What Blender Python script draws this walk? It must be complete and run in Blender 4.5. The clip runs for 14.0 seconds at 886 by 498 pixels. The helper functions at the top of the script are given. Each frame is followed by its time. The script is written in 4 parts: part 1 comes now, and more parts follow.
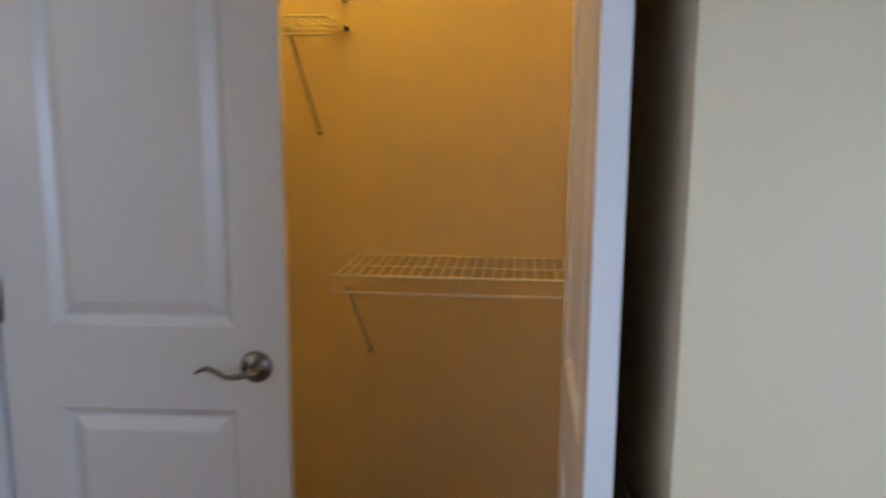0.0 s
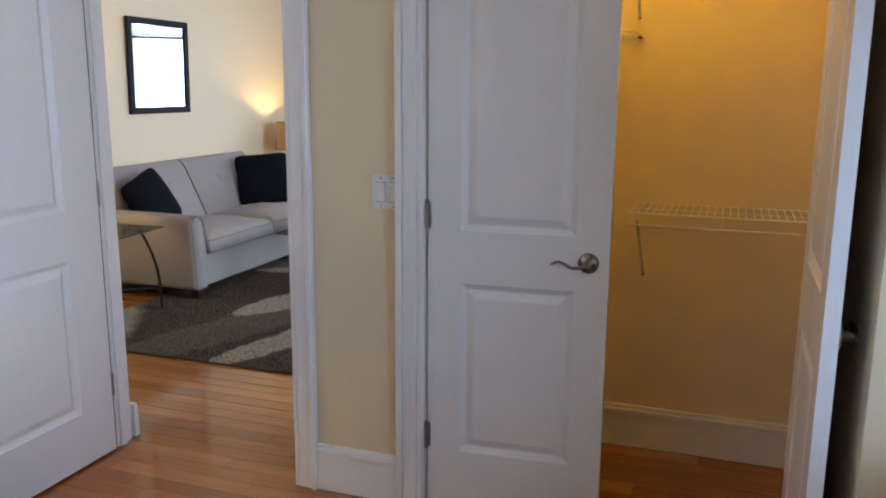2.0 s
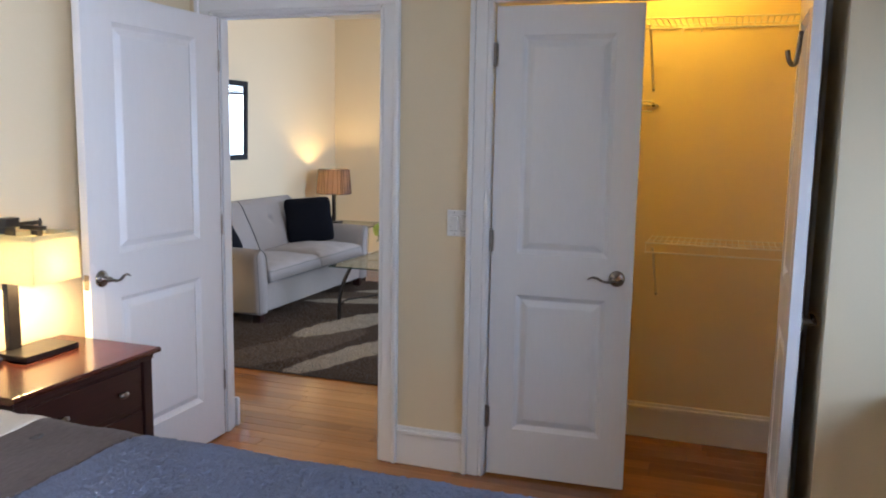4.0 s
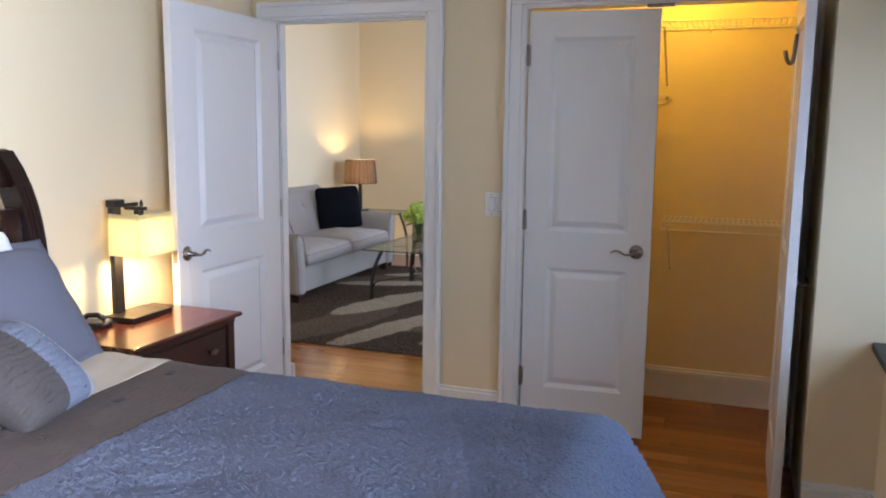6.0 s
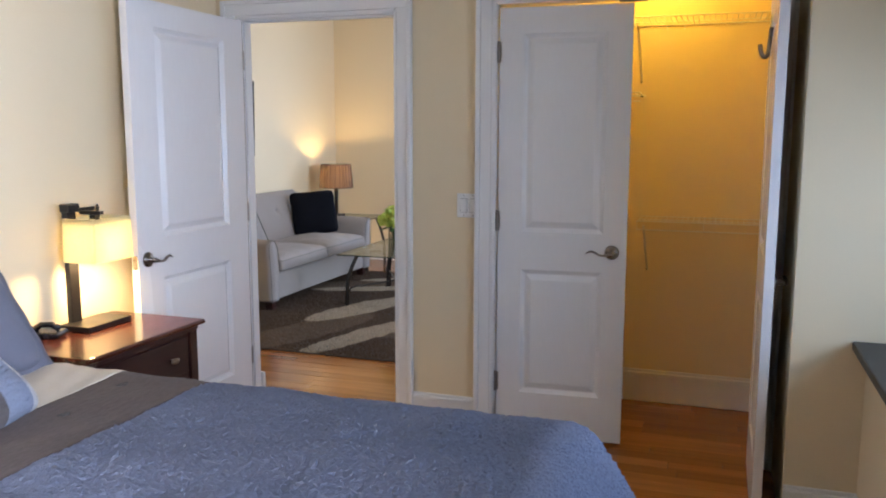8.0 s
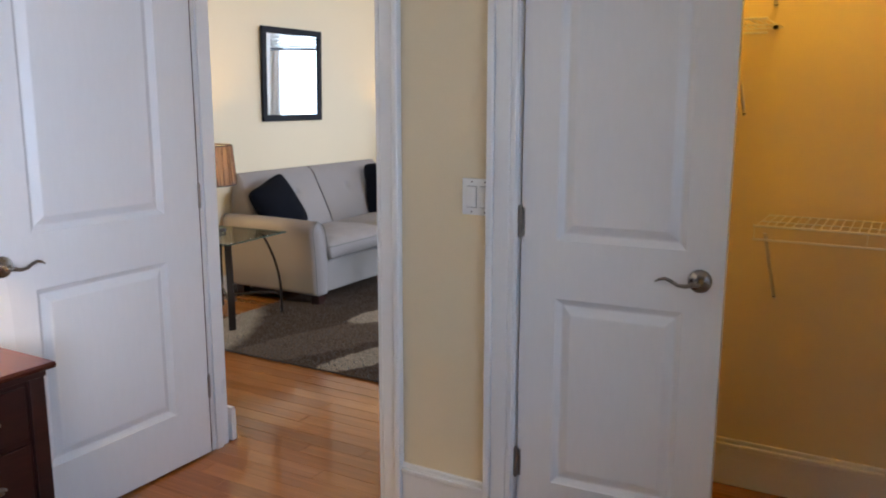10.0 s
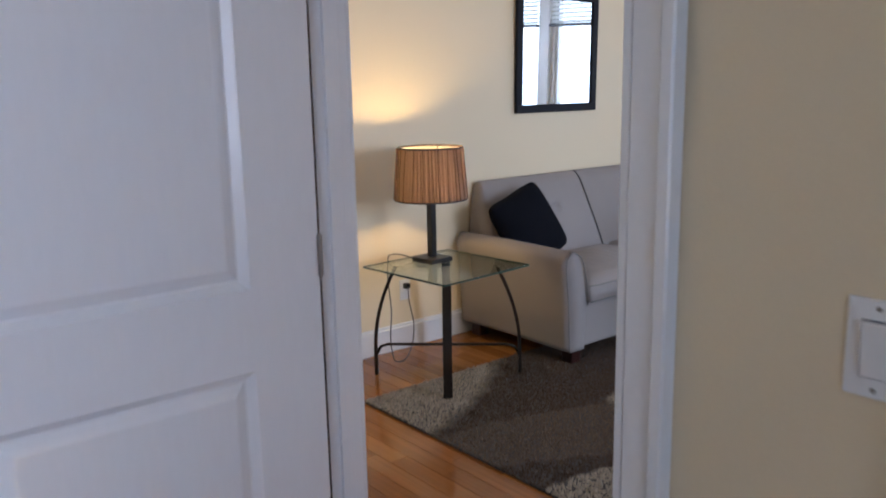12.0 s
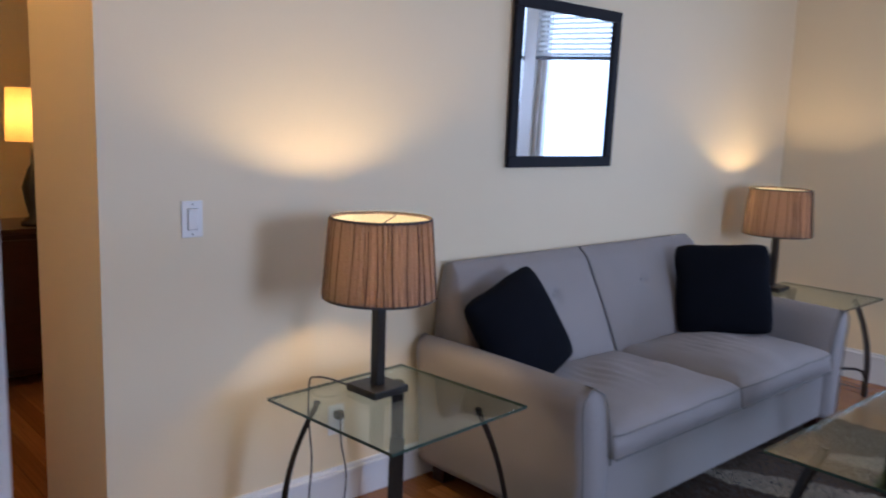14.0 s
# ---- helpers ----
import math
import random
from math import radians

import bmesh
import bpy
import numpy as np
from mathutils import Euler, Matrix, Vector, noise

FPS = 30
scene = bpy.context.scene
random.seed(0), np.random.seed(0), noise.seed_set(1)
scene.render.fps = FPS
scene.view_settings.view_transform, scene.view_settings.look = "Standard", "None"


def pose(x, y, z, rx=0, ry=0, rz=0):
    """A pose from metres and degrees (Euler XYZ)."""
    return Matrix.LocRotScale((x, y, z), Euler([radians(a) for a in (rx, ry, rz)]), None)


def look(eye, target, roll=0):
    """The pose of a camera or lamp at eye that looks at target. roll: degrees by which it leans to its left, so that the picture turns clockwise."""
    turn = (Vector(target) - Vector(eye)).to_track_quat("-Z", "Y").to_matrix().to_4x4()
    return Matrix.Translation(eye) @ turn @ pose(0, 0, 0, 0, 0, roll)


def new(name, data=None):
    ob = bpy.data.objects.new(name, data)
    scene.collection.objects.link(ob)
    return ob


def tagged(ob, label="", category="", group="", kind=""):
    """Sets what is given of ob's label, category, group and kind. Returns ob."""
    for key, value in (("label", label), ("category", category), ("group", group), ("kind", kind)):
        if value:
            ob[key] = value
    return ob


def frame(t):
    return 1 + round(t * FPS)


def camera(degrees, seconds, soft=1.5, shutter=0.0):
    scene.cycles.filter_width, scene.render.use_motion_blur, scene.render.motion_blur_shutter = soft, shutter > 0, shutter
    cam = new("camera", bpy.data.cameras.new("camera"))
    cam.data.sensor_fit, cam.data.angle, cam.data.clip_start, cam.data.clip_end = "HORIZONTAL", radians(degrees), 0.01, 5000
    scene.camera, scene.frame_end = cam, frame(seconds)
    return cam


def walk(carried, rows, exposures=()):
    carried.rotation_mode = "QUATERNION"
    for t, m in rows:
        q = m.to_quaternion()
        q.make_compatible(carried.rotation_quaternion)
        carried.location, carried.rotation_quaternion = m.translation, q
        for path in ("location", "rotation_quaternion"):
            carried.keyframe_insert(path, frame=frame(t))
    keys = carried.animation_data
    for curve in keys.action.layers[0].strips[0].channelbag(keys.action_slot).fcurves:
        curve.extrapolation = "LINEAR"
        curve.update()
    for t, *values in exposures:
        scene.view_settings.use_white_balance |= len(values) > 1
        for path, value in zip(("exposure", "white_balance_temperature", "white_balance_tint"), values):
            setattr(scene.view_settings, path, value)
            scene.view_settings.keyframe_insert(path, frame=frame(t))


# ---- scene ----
cam = camera(56.9, 14.0, soft=1.9, shutter=0.4)
PATH = [
    (0, (0.022, 0.137, 1.466), (-0.172, 2.094, 1.112), 0.3),
    (0.5, (-0.063, -0.103, 1.456), (-0.456, 1.825, 1.099), 0.1),
    (1, (-0.067, -0.335, 1.459), (-0.609, 1.558, 1.109), 1.9),
    (1.5, (-0.073, -0.602, 1.463), (-0.777, 1.23, 1.08), 1.0),
    (2, (-0.114, -0.843, 1.477), (-0.765, 1.007, 1.085), 0.4),
    (2.5, (-0.08, -1.061, 1.493), (-0.702, 0.813, 1.17), 1.5),
    (3, (-0.015, -1.276, 1.506), (-0.634, 0.607, 1.235), 1.5),
    (3.5, (-0.044, -1.485, 1.512), (-0.66, 0.401, 1.267), 1.3),
    (4, (-0.091, -1.678, 1.499), (-0.75, 0.19, 1.225), 1.0),
    (6.5, (-0.066, -2.246, 1.493), (-0.74, -0.387, 1.196), 0.6),
    (7, (-0.05, -2.289, 1.49), (-0.673, -0.412, 1.192), 0.7),
    (7.5, (-0.066, -2.239, 1.479), (-0.684, -0.357, 1.199), 0.3),
    (10, (-0.032, -0.581, 1.426), (-1.012, 1.124, 1.064), 0.1),
    (10.5, (-0.106, -0.197, 1.431), (-1.285, 1.372, 1.044), 0.6),
    (11, (-0.267, 0.182, 1.41), (-1.695, 1.517, 0.984), 1.7),
    (11.5, (-0.55, 0.486, 1.414), (-2.066, 1.717, 0.981), 0.3),
    (12, (-0.853, 0.747, 1.422), (-2.370, 1.989, 1.030), -1.1),
    (12.5, (-1.166, 0.970, 1.425), (-2.665, 2.249, 1.096), -1.1),
    (13, (-1.483, 1.193, 1.428), (-2.879, 2.591, 1.118), -0.6),
    (13.5, (-1.715, 1.46, 1.424), (-3.08, 2.889, 1.117), 2.0),
    (14, (-1.962, 1.670, 1.435), (-3.425, 2.999, 1.126), 2.0),
]
walk(cam, [(t, look(eye, target, roll)) for t, eye, target, roll in PATH], [(0, -0.52, 6250, 10), (2, -0.42, 6200, 10), (4, -0.38, 6150, 10), (7.5, -0.33, 6250, 10), (10, -0.33, 6400, 10), (11, -0.42, 6400, 11), (11.5, -0.68, 6250, 12), (12.5, -0.84, 5850, 13), (14, -1.03, 5350, 16)])

# ---- world and light ----
world = bpy.data.worlds.new("sky")
scene.world = world
world.use_nodes = True
wn = world.node_tree.nodes
sky = wn.new("ShaderNodeTexSky")
sky.sky_type, sky.sun_disc = "NISHITA", False
sky.sun_elevation, sky.sun_rotation = radians(48), radians(215)
wn["Background"].inputs["Strength"].default_value = 0.12
world.node_tree.links.new(sky.outputs[0], wn["Background"].inputs["Color"])


def lamp(name, kind, m, watts, colour, size=0.03, size_y=0.0):
    data = bpy.data.lights.new(name, kind)
    data.energy, data.color = watts, colour
    if kind == "AREA":
        data.shape, data.size, data.size_y = "RECTANGLE", size, size_y
    elif kind == "SUN":
        data.angle = radians(0.5)
    else:
        data.shadow_soft_size = size
    ob = new(name, data)
    ob.matrix_world = m
    return ob


DAY = (0.75, 0.80, 0.97)
DAY_NORTH = (0.645, 0.77, 1.0)
DAY_LEDGE = (0.53, 0.695, 1.0)
WARM = (1.0, 0.68, 0.31)
AMBER_GLOW = (1.0, 0.575, 0.16)
CLOSET_GLOW = (1.0, 0.572, 0.062)
lamp("sun", "SUN", look((-20, -28, 40), (0, 0, 0)), 3.0, (1.0, 0.95, 0.88))
lamp("daylight_living", "AREA", look((-1.7, 7.55, 1.70), (-1.7, 0, 0.5)), 135, DAY_NORTH, 3.3, 1.7)
lamp("daylight_living_east", "AREA", look((1.42, 4.05, 1.72), (-5, 4.15, 0.5)), 232, DAY_NORTH, 1.3, 1.5)
lamp("daylight_bedroom_ledge", "AREA", look((1.20, 0.0, 1.26), (-5, -0.3, 0.5)), 35, DAY_LEDGE, 1.4, 0.9).data.spread = radians(138)
# Added fill through an unseen window; narrow spread spares the north wall.
lamp("bedroom_fill_daylight", "AREA", look((1.30, -2.3, 1.62), (-5, 0.3, 1.8)), 158, DAY, 1.45, 1.7).data.spread = radians(84)
lamp("lamp_light", "POINT", pose(-3.99, 3.245, 1.035), 24, WARM, 0.035)
lamp("lamp_light", "POINT", pose(-4.07, 6.10, 1.03), 20, WARM, 0.035)
lamp("lamp_light", "POINT", pose(-2.385, 0.545, 1.03), 44, WARM, 0.045)
lamp("lamp_light", "POINT", pose(-6.50, 2.93, 1.40), 9, AMBER_GLOW, 0.04)
lamp("closet_light", "POINT", pose(-0.40, 2.10, 2.33), 17, CLOSET_GLOW, 0.06)
# Added lamp, unseen; placed to tint the sofa wall's end amber.
lamp("hall_fill_light", "POINT", pose(-4.86, 2.06, 2.60), 32, AMBER_GLOW, 0.07)

# ---- materials ----


def node_mat(name):
    m = bpy.data.materials.new(name)
    m.use_nodes = True
    nt = m.node_tree
    return m, nt, nt.nodes["Principled BSDF"]


def surface(name, col, rough=0.5, var=0.06, scale=3.0, fine=60.0, bump=0.1, metal=0.0, coat=0.0, sheen=0.0, stretch=(1, 1, 1), dark=None, depth=0.004):
    """A base colour with broad and fine variation, uneven gloss and fine relief, in object space (metres)."""
    m, nt, b = node_mat(name)
    co = nt.nodes.new("ShaderNodeTexCoord")
    mp = nt.nodes.new("ShaderNodeMapping")
    mp.inputs["Scale"].default_value = stretch
    nt.links.new(co.outputs["Object"], mp.inputs["Vector"])
    big, small = nt.nodes.new("ShaderNodeTexNoise"), nt.nodes.new("ShaderNodeTexNoise")
    big.inputs["Scale"].default_value, small.inputs["Scale"].default_value = scale, fine
    big.inputs["Detail"].default_value, small.inputs["Detail"].default_value = 3, 4
    for n in (big, small):
        nt.links.new(mp.outputs[0], n.inputs["Vector"])
    add = nt.nodes.new("ShaderNodeMath")
    add.operation = "MULTIPLY_ADD"
    add.inputs[1].default_value = 0.5
    nt.links.new(small.outputs["Fac"], add.inputs[0])
    half = nt.nodes.new("ShaderNodeMath")
    half.operation = "MULTIPLY"
    half.inputs[1].default_value = 0.5
    nt.links.new(big.outputs["Fac"], half.inputs[0])
    nt.links.new(half.outputs[0], add.inputs[2])
    ramp = nt.nodes.new("ShaderNodeValToRGB")
    lo = dark or [c * (1 - 2.2 * var) for c in col]
    hi = [min(1, c * (1 + 1.2 * var)) for c in col]
    ramp.color_ramp.elements[0].position, ramp.color_ramp.elements[1].position = 0.3, 0.7
    ramp.color_ramp.elements[0].color, ramp.color_ramp.elements[1].color = (*lo, 1), (*hi, 1)
    nt.links.new(add.outputs[0], ramp.inputs[0])
    nt.links.new(ramp.outputs[0], b.inputs["Base Color"])
    rr = nt.nodes.new("ShaderNodeMapRange")
    rr.inputs["To Min"].default_value, rr.inputs["To Max"].default_value = max(0.03, rough - 0.08), min(1, rough + 0.08)
    nt.links.new(big.outputs["Fac"], rr.inputs["Value"])
    nt.links.new(rr.outputs[0], b.inputs["Roughness"])
    b.inputs["Metallic"].default_value = metal
    b.inputs["Coat Weight"].default_value = coat
    b.inputs["Sheen Weight"].default_value = sheen
    if bump:
        bp = nt.nodes.new("ShaderNodeBump")
        bp.inputs["Strength"].default_value, bp.inputs["Distance"].default_value = bump, depth
        nt.links.new(small.outputs["Fac"], bp.inputs["Height"])
        nt.links.new(bp.outputs[0], b.inputs["Normal"])
    return m


def plank_wood(name, by_island):
    """Oiled oak boards; each board takes a tone of its own, the grain runs along x."""
    m, nt, b = node_mat(name)
    src = nt.nodes.new("ShaderNodeNewGeometry") if by_island else nt.nodes.new("ShaderNodeObjectInfo")
    rnd = src.outputs["Random Per Island"] if by_island else src.outputs["Random"]
    geo = nt.nodes.new("ShaderNodeNewGeometry")
    sh = nt.nodes.new("ShaderNodeVectorMath")
    sh.operation = "MULTIPLY_ADD"
    cx = nt.nodes.new("ShaderNodeCombineXYZ")
    for k in range(3):
        nt.links.new(rnd, cx.inputs[k])
    sh.inputs[1].default_value = (37, 11, 5)
    nt.links.new(cx.outputs[0], sh.inputs[0])
    nt.links.new(geo.outputs["Position"], sh.inputs[2])
    mp = nt.nodes.new("ShaderNodeMapping")
    mp.inputs["Scale"].default_value = (0.8, 42, 42)
    nt.links.new(sh.outputs[0], mp.inputs["Vector"])
    grain = nt.nodes.new("ShaderNodeTexNoise")
    grain.inputs["Scale"].default_value, grain.inputs["Detail"].default_value, grain.inputs["Distortion"].default_value = 2.2, 6, 0.08
    nt.links.new(mp.outputs[0], grain.inputs["Vector"])
    tone = nt.nodes.new("ShaderNodeValToRGB")
    e = tone.color_ramp.elements
    e[0].color, e[1].color = (0.225, 0.080, 0.021, 1), (0.375, 0.158, 0.047, 1)
    mid = e.new(0.45)
    mid.color = (0.30, 0.113, 0.030, 1)
    nt.links.new(rnd, tone.inputs[0])
    gr = nt.nodes.new("ShaderNodeMapRange")
    gr.inputs["From Min"].default_value, gr.inputs["From Max"].default_value = 0.3, 0.75
    gr.inputs["To Min"].default_value, gr.inputs["To Max"].default_value = 0.78, 1.12
    nt.links.new(grain.outputs["Fac"], gr.inputs["Value"])
    mul = nt.nodes.new("ShaderNodeVectorMath")
    mul.operation = "SCALE"
    nt.links.new(tone.outputs[0], mul.inputs[0])
    nt.links.new(gr.outputs[0], mul.inputs["Scale"])
    b.inputs["Specular IOR Level"].default_value = 0.55
    nt.links.new(mul.outputs[0], b.inputs["Base Color"])
    rg = nt.nodes.new("ShaderNodeTexNoise")
    rg.inputs["Scale"].default_value = 5
    nt.links.new(geo.outputs["Position"], rg.inputs["Vector"])
    rr = nt.nodes.new("ShaderNodeMapRange")
    rr.inputs["To Min"].default_value, rr.inputs["To Max"].default_value = 0.07, 0.15
    nt.links.new(rg.outputs["Fac"], rr.inputs["Value"])
    nt.links.new(rr.outputs[0], b.inputs["Roughness"])
    bp = nt.nodes.new("ShaderNodeBump")
    bp.inputs["Strength"].default_value, bp.inputs["Distance"].default_value = 0.03, 0.001
    nt.links.new(grain.outputs["Fac"], bp.inputs["Height"])
    nt.links.new(bp.outputs[0], b.inputs["Normal"])
    return m


def clear_glass(name, tint, gloss=0.02, least=0.045):
    """Thin clear glass: lets light through with a tint, mirrors by Fresnel."""
    m, nt, b = node_mat(name)
    nt.nodes.remove(b)
    tr, gl = nt.nodes.new("ShaderNodeBsdfTransparent"), nt.nodes.new("ShaderNodeBsdfGlossy")
    tr.inputs["Color"].default_value = (*tint, 1)
    gl.inputs["Roughness"].default_value = gloss
    fr, mx = nt.nodes.new("ShaderNodeLayerWeight"), nt.nodes.new("ShaderNodeMixShader")
    fr.inputs["Blend"].default_value = 0.5
    p5, sc = nt.nodes.new("ShaderNodeMath"), nt.nodes.new("ShaderNodeMath")
    p5.operation, sc.operation = "POWER", "MULTIPLY_ADD"
    p5.inputs[1].default_value, sc.inputs[1].default_value, sc.inputs[2].default_value = 5, 0.95, least
    nt.links.new(fr.outputs["Facing"], p5.inputs[0])
    nt.links.new(p5.outputs[0], sc.inputs[0])
    nt.links.new(sc.outputs[0], mx.inputs[0])
    nt.links.new(tr.outputs[0], mx.inputs[1])
    nt.links.new(gl.outputs[0], mx.inputs[2])
    nt.links.new(mx.outputs[0], nt.nodes["Material Output"].inputs["Surface"])
    return m


def shade_cloth(name, col, trans):
    """Lampshade cloth: part of the bulb's light shines through."""
    m, nt, b = node_mat(name)
    b.inputs["Base Color"].default_value = (*col, 1)
    b.inputs["Roughness"].default_value = 0.85
    tl, mx = nt.nodes.new("ShaderNodeBsdfTranslucent"), nt.nodes.new("ShaderNodeMixShader")
    nz, cr = nt.nodes.new("ShaderNodeTexNoise"), nt.nodes.new("ShaderNodeValToRGB")
    nz.inputs["Scale"].default_value = 45
    cr.color_ramp.elements[0].color = (*[c * 0.75 for c in col], 1)
    cr.color_ramp.elements[1].color = (*[min(1, c * 1.15) for c in col], 1)
    nt.links.new(nz.outputs["Fac"], cr.inputs[0])
    nt.links.new(cr.outputs[0], b.inputs["Base Color"])
    nt.links.new(cr.outputs[0], tl.inputs["Color"])
    mx.inputs[0].default_value = trans
    nt.links.new(b.outputs[0], mx.inputs[1])
    nt.links.new(tl.outputs[0], mx.inputs[2])
    nt.links.new(mx.outputs[0], nt.nodes["Material Output"].inputs["Surface"])
    return m


def rug_pile(name):
    """Shag in dark brown, taupe and beige swooshes, laid out by place."""
    m, nt, b = node_mat(name)
    geo = nt.nodes.new("ShaderNodeNewGeometry")
    nz = nt.nodes.new("ShaderNodeTexNoise")
    nz.inputs["Scale"].default_value, nz.inputs["Detail"].default_value = 9, 3
    nt.links.new(geo.outputs["Position"], nz.inputs["Vector"])
    ctr = nt.nodes.new("ShaderNodeVectorMath")
    ctr.operation = "MULTIPLY_ADD"
    ctr.inputs[1].default_value = (0.10, 0.10, 0)
    nt.links.new(nz.outputs["Color"], ctr.inputs[0])
    nt.links.new(geo.outputs["Position"], ctr.inputs[2])

    def ellipse(x, y, turn, a, c):
        mp = nt.nodes.new("ShaderNodeMapping")
        mp.vector_type = "TEXTURE"
        mp.inputs["Location"].default_value = (x + 0.05, y + 0.05, 0)
        mp.inputs["Rotation"].default_value = (0, 0, radians(turn))
        mp.inputs["Scale"].default_value = (a, c, 1000)
        nt.links.new(ctr.outputs[0], mp.inputs["Vector"])
        ln = nt.nodes.new("ShaderNodeVectorMath")
        ln.operation = "LENGTH"
        nt.links.new(mp.outputs[0], ln.inputs[0])
        mr = nt.nodes.new("ShaderNodeMapRange")
        mr.inputs["From Min"].default_value, mr.inputs["From Max"].default_value = 1.06, 0.96
        nt.links.new(ln.outputs["Value"], mr.inputs["Value"])
        return mr.outputs[0]

    def colour(col):
        n = nt.nodes.new("ShaderNodeTexNoise")
        n.inputs["Scale"].default_value, n.inputs["Detail"].default_value = 130, 3
        nt.links.new(geo.outputs["Position"], n.inputs["Vector"])
        r = nt.nodes.new("ShaderNodeValToRGB")
        r.color_ramp.elements[0].position, r.color_ramp.elements[1].position = 0.3, 0.7
        r.color_ramp.elements[0].color = (*[k * 0.78 for k in col], 1)
        r.color_ramp.elements[1].color = (*[k * 1.18 for k in col], 1)
        nt.links.new(n.outputs["Fac"], r.inputs[0])
        return r.outputs[0]

    dark, taupe, beige = colour((0.098, 0.068, 0.050)), colour((0.165, 0.122, 0.090)), colour((0.43, 0.365, 0.285))
    now = dark
    layers = [(taupe, -2.95, 3.2, 70, 0.75, 0.22), (taupe, -2.0, 4.1, 70, 0.9, 0.25), (taupe, -3.3, 5.1, 30, 0.7, 0.2),
              (beige, -4.25, 2.55, 113, 1.35, 0.90), (beige, -2.87, 4.08, 70, 0.60, 0.17), (beige, -2.47, 3.25, 73, 0.66, 0.13),
              (beige, -3.10, 4.92, 22, 0.58, 0.11), (beige, -2.95, 5.50, 25, 0.5, 0.10), (beige, -1.9, 3.5, 75, 0.6, 0.15), (beige, -2.0, 5.0, 65, 0.5, 0.14)]
    for col, *e in layers:
        mx = nt.nodes.new("ShaderNodeMix")
        mx.data_type = "RGBA"
        nt.links.new(ellipse(*e), mx.inputs["Factor"])
        nt.links.new(now, mx.inputs["A"])
        nt.links.new(col, mx.inputs["B"])
        now = mx.outputs["Result"]
    nt.links.new(now, b.inputs["Base Color"])
    b.inputs["Roughness"].default_value = 0.95
    b.inputs["Sheen Weight"].default_value = 0.05
    return m


def striped_cloth(name):
    """Grey cloth with a pale blue stripe and a cream edge, across the object's x."""
    m, nt, b = node_mat(name)
    co, sep, nz, ad = (nt.nodes.new(k) for k in ("ShaderNodeTexCoord", "ShaderNodeSeparateXYZ", "ShaderNodeTexNoise", "ShaderNodeMath"))
    nz.inputs["Scale"].default_value, nz.inputs["Detail"].default_value = 160, 3
    nt.links.new(co.outputs["Object"], sep.inputs[0])
    nt.links.new(co.outputs["Object"], nz.inputs["Vector"])
    ad.operation = "MULTIPLY_ADD"
    ad.inputs[1].default_value, ad.inputs[2].default_value = 2.6, 0.5
    nt.links.new(sep.outputs["X"], ad.inputs[0])
    rp = nt.nodes.new("ShaderNodeValToRGB")
    rp.color_ramp.interpolation = "CONSTANT"
    e = rp.color_ramp.elements
    e[0].color, e[1].color, e[1].position = (0.095, 0.085, 0.084, 1), (0.19, 0.215, 0.285, 1), 0.50
    edge = e.new(0.80)
    edge.color = (0.42, 0.41, 0.42, 1)
    nt.links.new(ad.outputs[0], rp.inputs[0])
    mul, mr = nt.nodes.new("ShaderNodeVectorMath"), nt.nodes.new("ShaderNodeMapRange")
    mul.operation = "SCALE"
    mr.inputs["To Min"].default_value, mr.inputs["To Max"].default_value = 0.72, 1.25
    nt.links.new(nz.outputs["Fac"], mr.inputs["Value"])
    nt.links.new(rp.outputs[0], mul.inputs[0])
    nt.links.new(mr.outputs[0], mul.inputs["Scale"])
    nt.links.new(mul.outputs[0], b.inputs["Base Color"])
    b.inputs["Roughness"].default_value = 0.9
    return m


def dark_wood(name, col, rough, coat):
    return surface(name, col, rough, 0.22, 2.0, 14, 0.05, coat=coat, stretch=(6, 0.8, 6))


CREAM = surface("cream_wall_paint", (0.77, 0.645, 0.44), 0.55, 0.012, 1.2, 220, 0.06)
CEIL = surface("ceiling_paint", (0.80, 0.785, 0.74), 0.8, 0.015, 1.5, 160, 0.08)
WHITE = surface("white_trim_paint", (0.80, 0.795, 0.79), 0.30, 0.012, 2.0, 90, 0.03)
DOORW = surface("white_door_paint", (0.79, 0.785, 0.785), 0.24, 0.012, 2.0, 70, 0.05, stretch=(1, 1, 0.2))
OAK, OAK_ISLE = plank_wood("oak_board", False), plank_wood("oak_board_field", True)
# Near-black of the subfloor, also used for the painted gap shade on door_1.
SUB_AND_GAP = surface("subfloor_and_gap_shade", (0.05, 0.03, 0.02), 0.8)
NICKEL = surface("satin_nickel", (0.25, 0.225, 0.20), 0.28, 0.04, 20, 300, 0.02, metal=1.0)
HINGE = surface("hinge_metal", (0.33, 0.30, 0.27), 0.38, 0.06, 30, 300, 0.02, metal=1.0)
SLATE = surface("slate_sill", (0.022, 0.024, 0.027), 0.42, 0.2, 6, 120, 0.08)
CHERRY = dark_wood("cherry_veneer", (0.055, 0.012, 0.007), 0.22, 0.10)
ESPRESSO = dark_wood("espresso_wood", (0.030, 0.0072, 0.0052), 0.34, 0.05)
BED_WOOD = dark_wood("dark_bed_wood", (0.015, 0.0048, 0.0040), 0.30, 0.15)
BLACKW = surface("black_lamp_wood", (0.012, 0.010, 0.009), 0.35, 0.2, 8, 60, 0.04)
IRON = surface("dark_bronze_metal", (0.035, 0.026, 0.020), 0.38, 0.15, 12, 150, 0.05, metal=0.7)
WELT = surface("sofa_welt", (0.20, 0.19, 0.18), 0.9, 0.05, 10, 300, 0.1)
